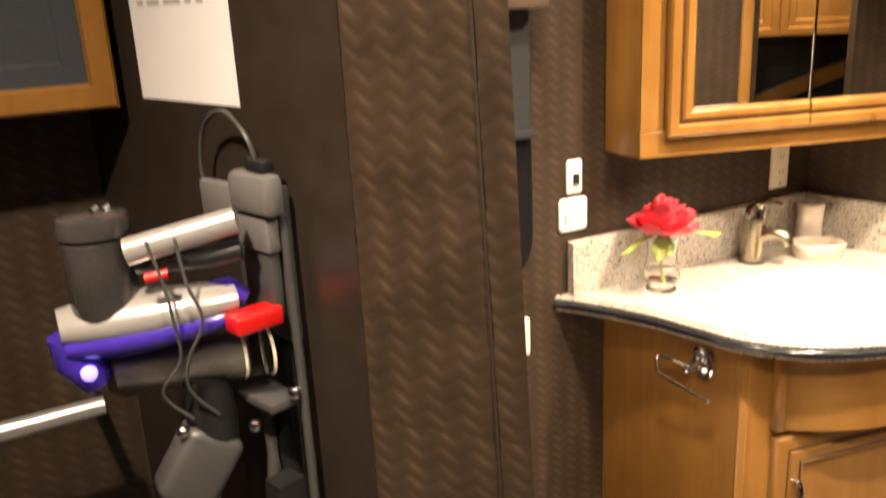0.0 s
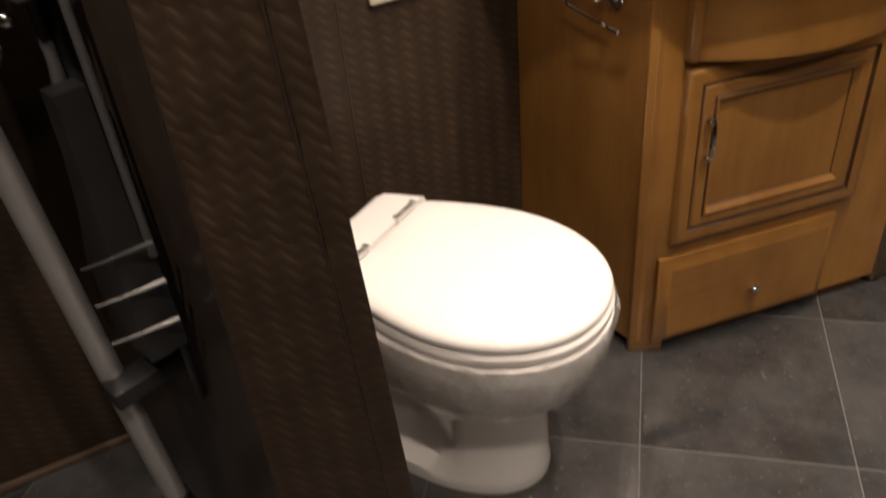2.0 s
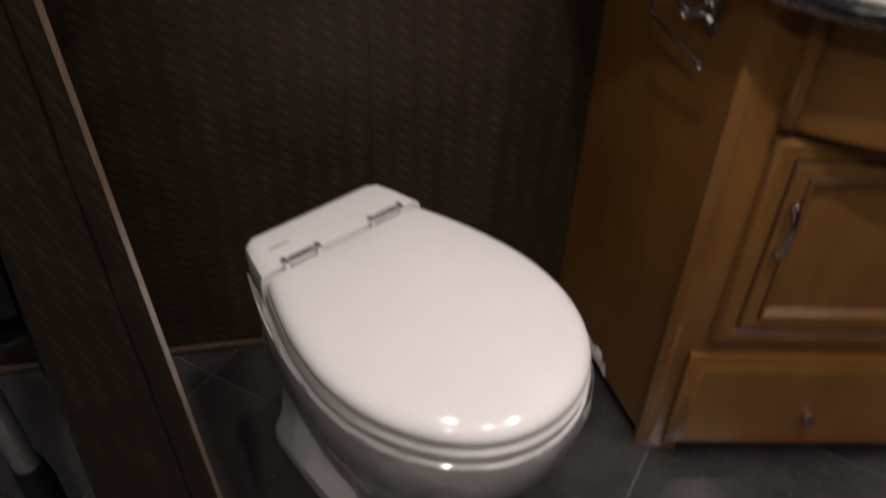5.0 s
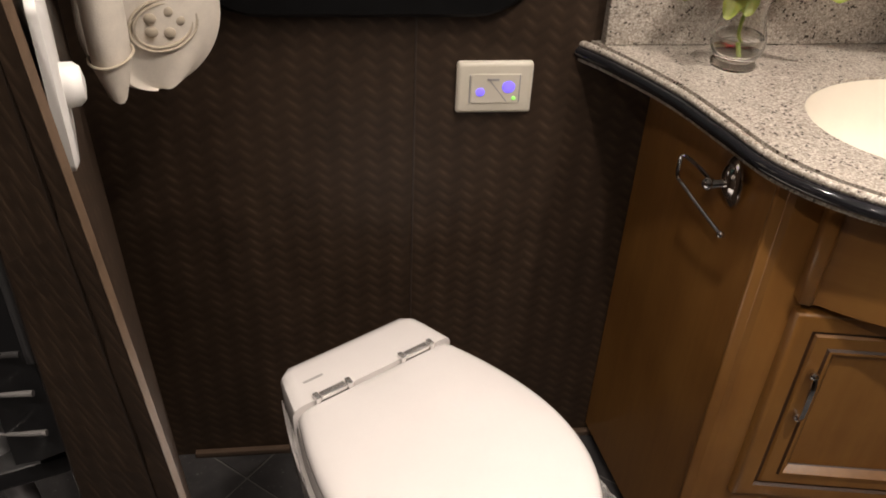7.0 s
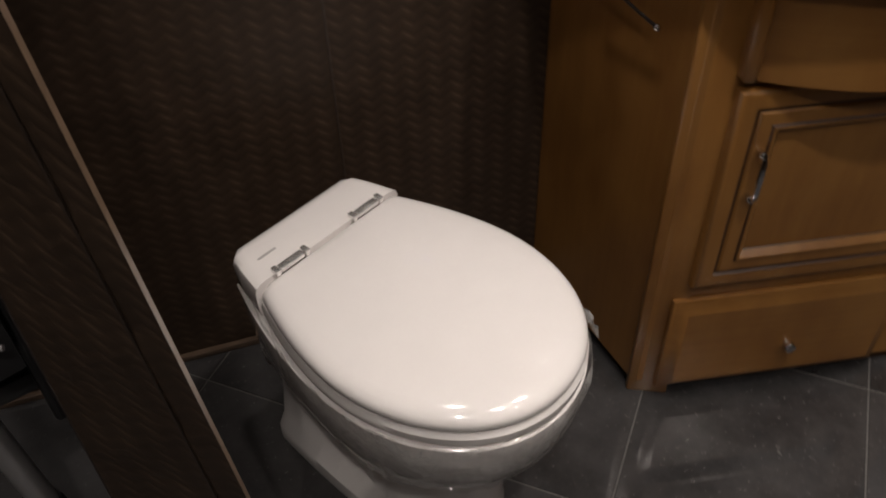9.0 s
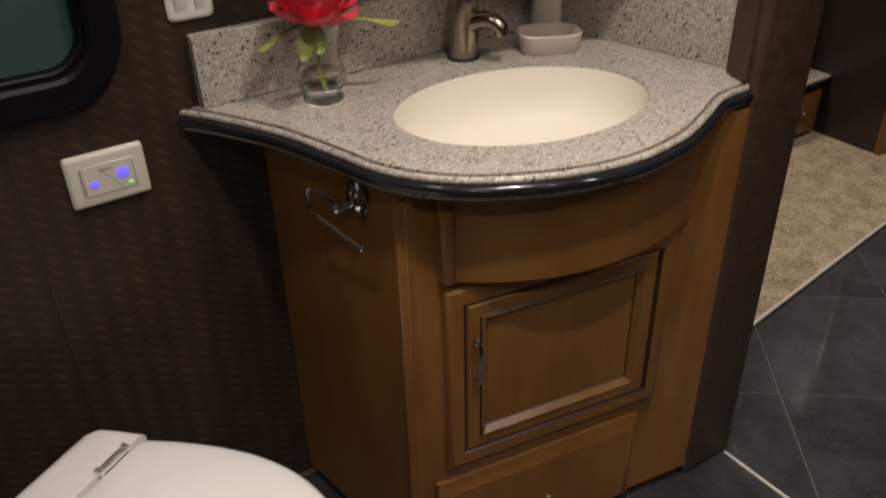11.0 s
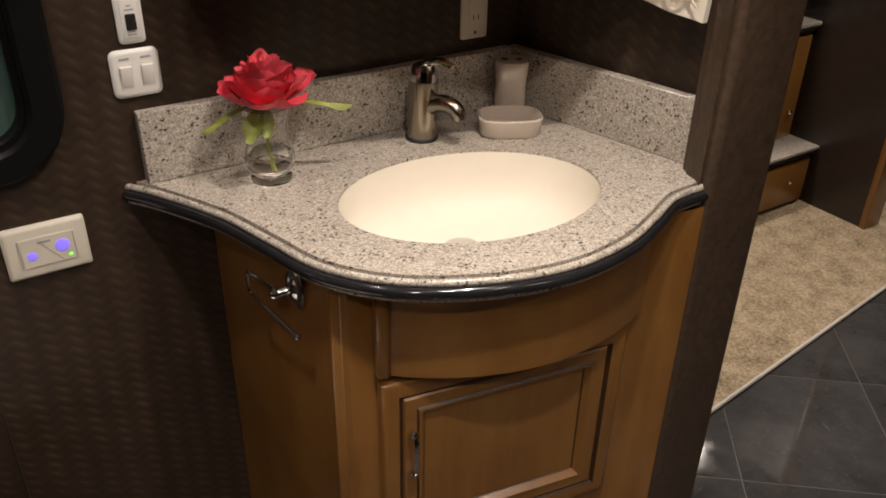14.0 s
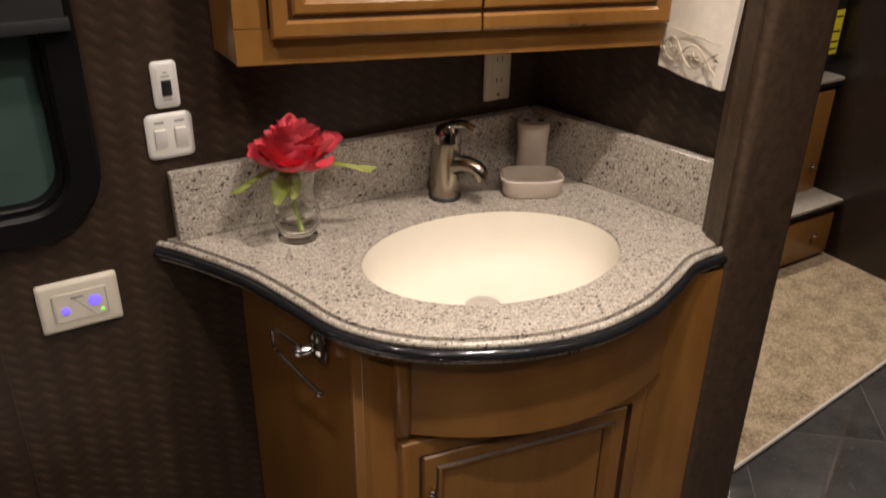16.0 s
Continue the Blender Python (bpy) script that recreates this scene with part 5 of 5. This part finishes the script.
def overhead_cabinet(name, label, x0, x1, y0, y1, z0, z1, doors, panel_mat, m=None):
    ob = thing(name, label, "cabinet", m=m)
    part("body", box((x0, y0 + 0.02, z0), (x1, y1, z1), 0.002, 1), M_WOOD, ob)
    w = (x1 - x0) / doors
    for k in range(doors):
        bm = bmesh.new()
        def ring(i, y):
            return [(x0 + k * w + 0.001 + i, y0 + 0.019 + y, z0 + i), (x0 + (k + 1) * w - 0.001 - i, y0 + 0.019 + y, z0 + i), (x0 + (k + 1) * w - 0.001 - i, y0 + 0.019 + y, z1 - i), (x0 + k * w + 0.001 + i, y0 + 0.019 + y, z1 - i)]
        loft([ring(0, 0), ring(0, -0.015), ring(0.004, -0.019), ring(0.030, -0.019), ring(0.034, -0.010)], cap=(True, False), bm=bm)
        d = part("door", bm, M_WOOD, ob)
        pm = bmesh.new()
        loft([ring(0.034, -0.0095), ring(0.060, -0.0095), ring(0.064, -0.005)], cap=(False, True), bm=pm)
        part("panel", pm, panel_mat, d, "recessed dark panel" if panel_mat is M_SMOKE else "")
    return ob


overhead_cabinet("wall_cabinet", "honey maple wall cabinet with smoked grey door panels", -1.55, -0.829, -0.15, -0.002, 1.343, 1.90, 2, M_SMOKE)


def grab_rail():
    ob = thing("grab_rail", "polished metal rail along the passage wall", "rail")
    part("bar", tube([(-1.62, -0.15, 0.918), (-0.915, -0.15, 0.930)], 0.0135, 14), M_ALU, ob)
    for x in (-1.58, -0.93):
        part("bracket", tube([(x, -0.15, 0.926), (x, -0.002, 0.926)], 0.009, 12), M_CHROME, ob)


grab_rail()


# ---------------------------------------------------------------- bedroom beyond the post
def step_cabinet(name, label, x0, x1, y0, y1, h, knob_at):
    ob = thing(name, label, "cabinet")
    part("body", box((x0, y0, 0.012), (x1, y1, h - 0.022), 0.002, 1), M_WOOD, ob)
    n = 2
    w = (x1 - x0) / n
    for k in range(n):
        f = part("drawer_front", box((x0 + k * w + 0.015, y0 - 0.016, 0.035), (x0 + (k + 1) * w - 0.015, y0 - 0.0005, h - 0.045), 0.005), M_WOOD, ob)
        b = part("knob", ball(0.009, (x0 + (k + 1) * w - knob_at, y0 - 0.024, h * 0.52)), M_CHROME, f)
    top = part("top", box((x0 - 0.01, y0 - 0.028, h - 0.014), (x1 + 0.004, y1, h), 0.004), M_GRANITE, ob, "grey granite top")
    part("top_band", box((x0 - 0.008, y0 - 0.026, h - 0.0285), (x1 + 0.002, y1, h - 0.0145), 0.004), M_BLACK, top, "black edge band")


step_cabinet("step_cabinet", "low honey maple step cabinet with granite top on the carpet", 1.55, 2.434, 0.415, 0.518, 0.246, 0.12)
step_cabinet("tall_step_cabinet", "taller honey maple cabinet with granite top behind the step", 1.45, 2.434, 0.522, 1.10, 0.672, 0.06)


def black_screen():
    ob = thing("television", "switched-off black flat screen with a yellow label", "television")
    part("body", box((1.50, 0.545, 0.70), (2.432, 0.59, 1.32), 0.008), M_DARKP, ob)
    part("stand", box((1.80, 0.55, 0.6725), (2.15, 0.70, 0.70), 0.004), M_DARKP, ob)
    lb = part("label", box((2.372, 0.542, 0.745), (2.420, 0.5442, 0.895)), simple("yellow_label", (0.75, 0.66, 0.03), 0.5), ob, "yellow printed label", smooth=False)
    for z in (0.76, 0.785, 0.82, 0.87):
        part("print_line", box((2.379, 0.5412, z), (2.414, 0.5418, z + 0.006)), M_DARKP, lb, smooth=False)


black_screen()
# cupboards across the bedroom, seen in the mirror
overhead_cabinet("bedroom_cabinet", "honey maple overhead cabinet across the room, seen in the mirror", 1.5, 3.2, -2.30, -2.002, 1.42, 1.95, 4, M_WOOD, Matrix.Translation((3.65, -4.403, -0.18)) @ Matrix.Rotation(math.pi, 4, "Z"))

# Dark sheet stands in for the darkness of the void below the cupboard.
screen = thing("void_sheet", "dark sheet for the dark void below the overhead cabinet, with a sloping wooden rail", "wall panel")
part("panel", box((0.62, -2.398, 0.60), (1.95, -2.36, 1.20), 0.006), M_DARKP, screen)
part("rail", moved(box((-0.42, -0.02, -0.032), (0.42, 0.02, 0.032), 0.008), Matrix.Translation((1.08, -2.338, 1.03)) @ Matrix.Rotation(radians(-21), 4, "Y")), M_WOODX, screen, "honey wood rail")
tagged(part("door_trim", box((0.604, -1.5985, 0.0), (0.640, -1.570, CEIL - 0.002), 0.004), M_WOODX), "honey maple upright trim beside the far doorway", "trim", kind="structure")
# light threshold strip at the opening
tagged(part("trim_threshold", box((0.848, -1.02, 0.0), (0.8545, -0.476, 0.003), 0.001, 1), M_BINDING), "pale metal threshold strip in the floor", "trim", kind="structure")


# plastic film left round the toilet bowl
def bowl_film():
    rings = []
    for k, (h, f, z) in enumerate(((0.186, -0.410, 0.407), (0.188, -0.412, 0.395), (0.187, -0.411, 0.37), (0.183, -0.405, 0.34), (0.176, -0.395, 0.31), (0.168, -0.383, 0.285), (0.160, -0.372, 0.262))):
        ring = egg(h, f, 0.06, z, back_half=0.118)
        out = []
        for i, p in enumerate(ring):
            d = Vector((p[0], p[1] + 0.19, 0))
            d = d.normalized() if d.length else d
            a = noise.noise(Vector((i * 0.35, k * 0.9, 1.7)))
            g = noise.noise(Vector((i * 0.9, k * 1.7, 4.2)))
            q = Vector(p) + d * (0.003 + 0.004 * max(a, -0.3) + 0.003 * g) + Vector((0, 0, 0.012 * a * (k / 6) + (0.018 * noise.noise(Vector((i * 0.5, 3, 0))) if k == 6 else 0)))
            out.append(tuple(q))
        rings.append(out)
    bm = loft(rings, cap=(False, False))
    ob = tagged(part("plastic_film", bm, M_FILM), "clear crinkled protective plastic film wrapped round the toilet bowl", "plastic wrap")
    ob.matrix_basis = T_M.copy()
    t = bmesh.new()
    # loose tied corner
    ctr = Vector((0.150, -0.300, 0.385))
    out = Vector((0.80, -0.60, 0))
    side = Vector((0.6, 0.8, 0))
    rows = []
    for k in range(6):
        f = k / 5
        row = []
        for i in range(7):
            v = i / 6 - 0.5
            w = 0.065 * (1 - 0.40 * f)
            row.append(ctr + out * (0.004 + 0.050 * f) + side * (w * v) + Vector((0, 0, -0.045 * f * f - 0.005 * f + 0.012 * math.sin(i * 2.4 + k) * (0.3 + f) * 0.7)))
        rows.append(row)
    loft(rows, close=False, cap=(False, False), bm=t)
    part("loose_corner", t, M_FILM, ob)


bowl_film()


# the floor's tiles
floor_tiles()
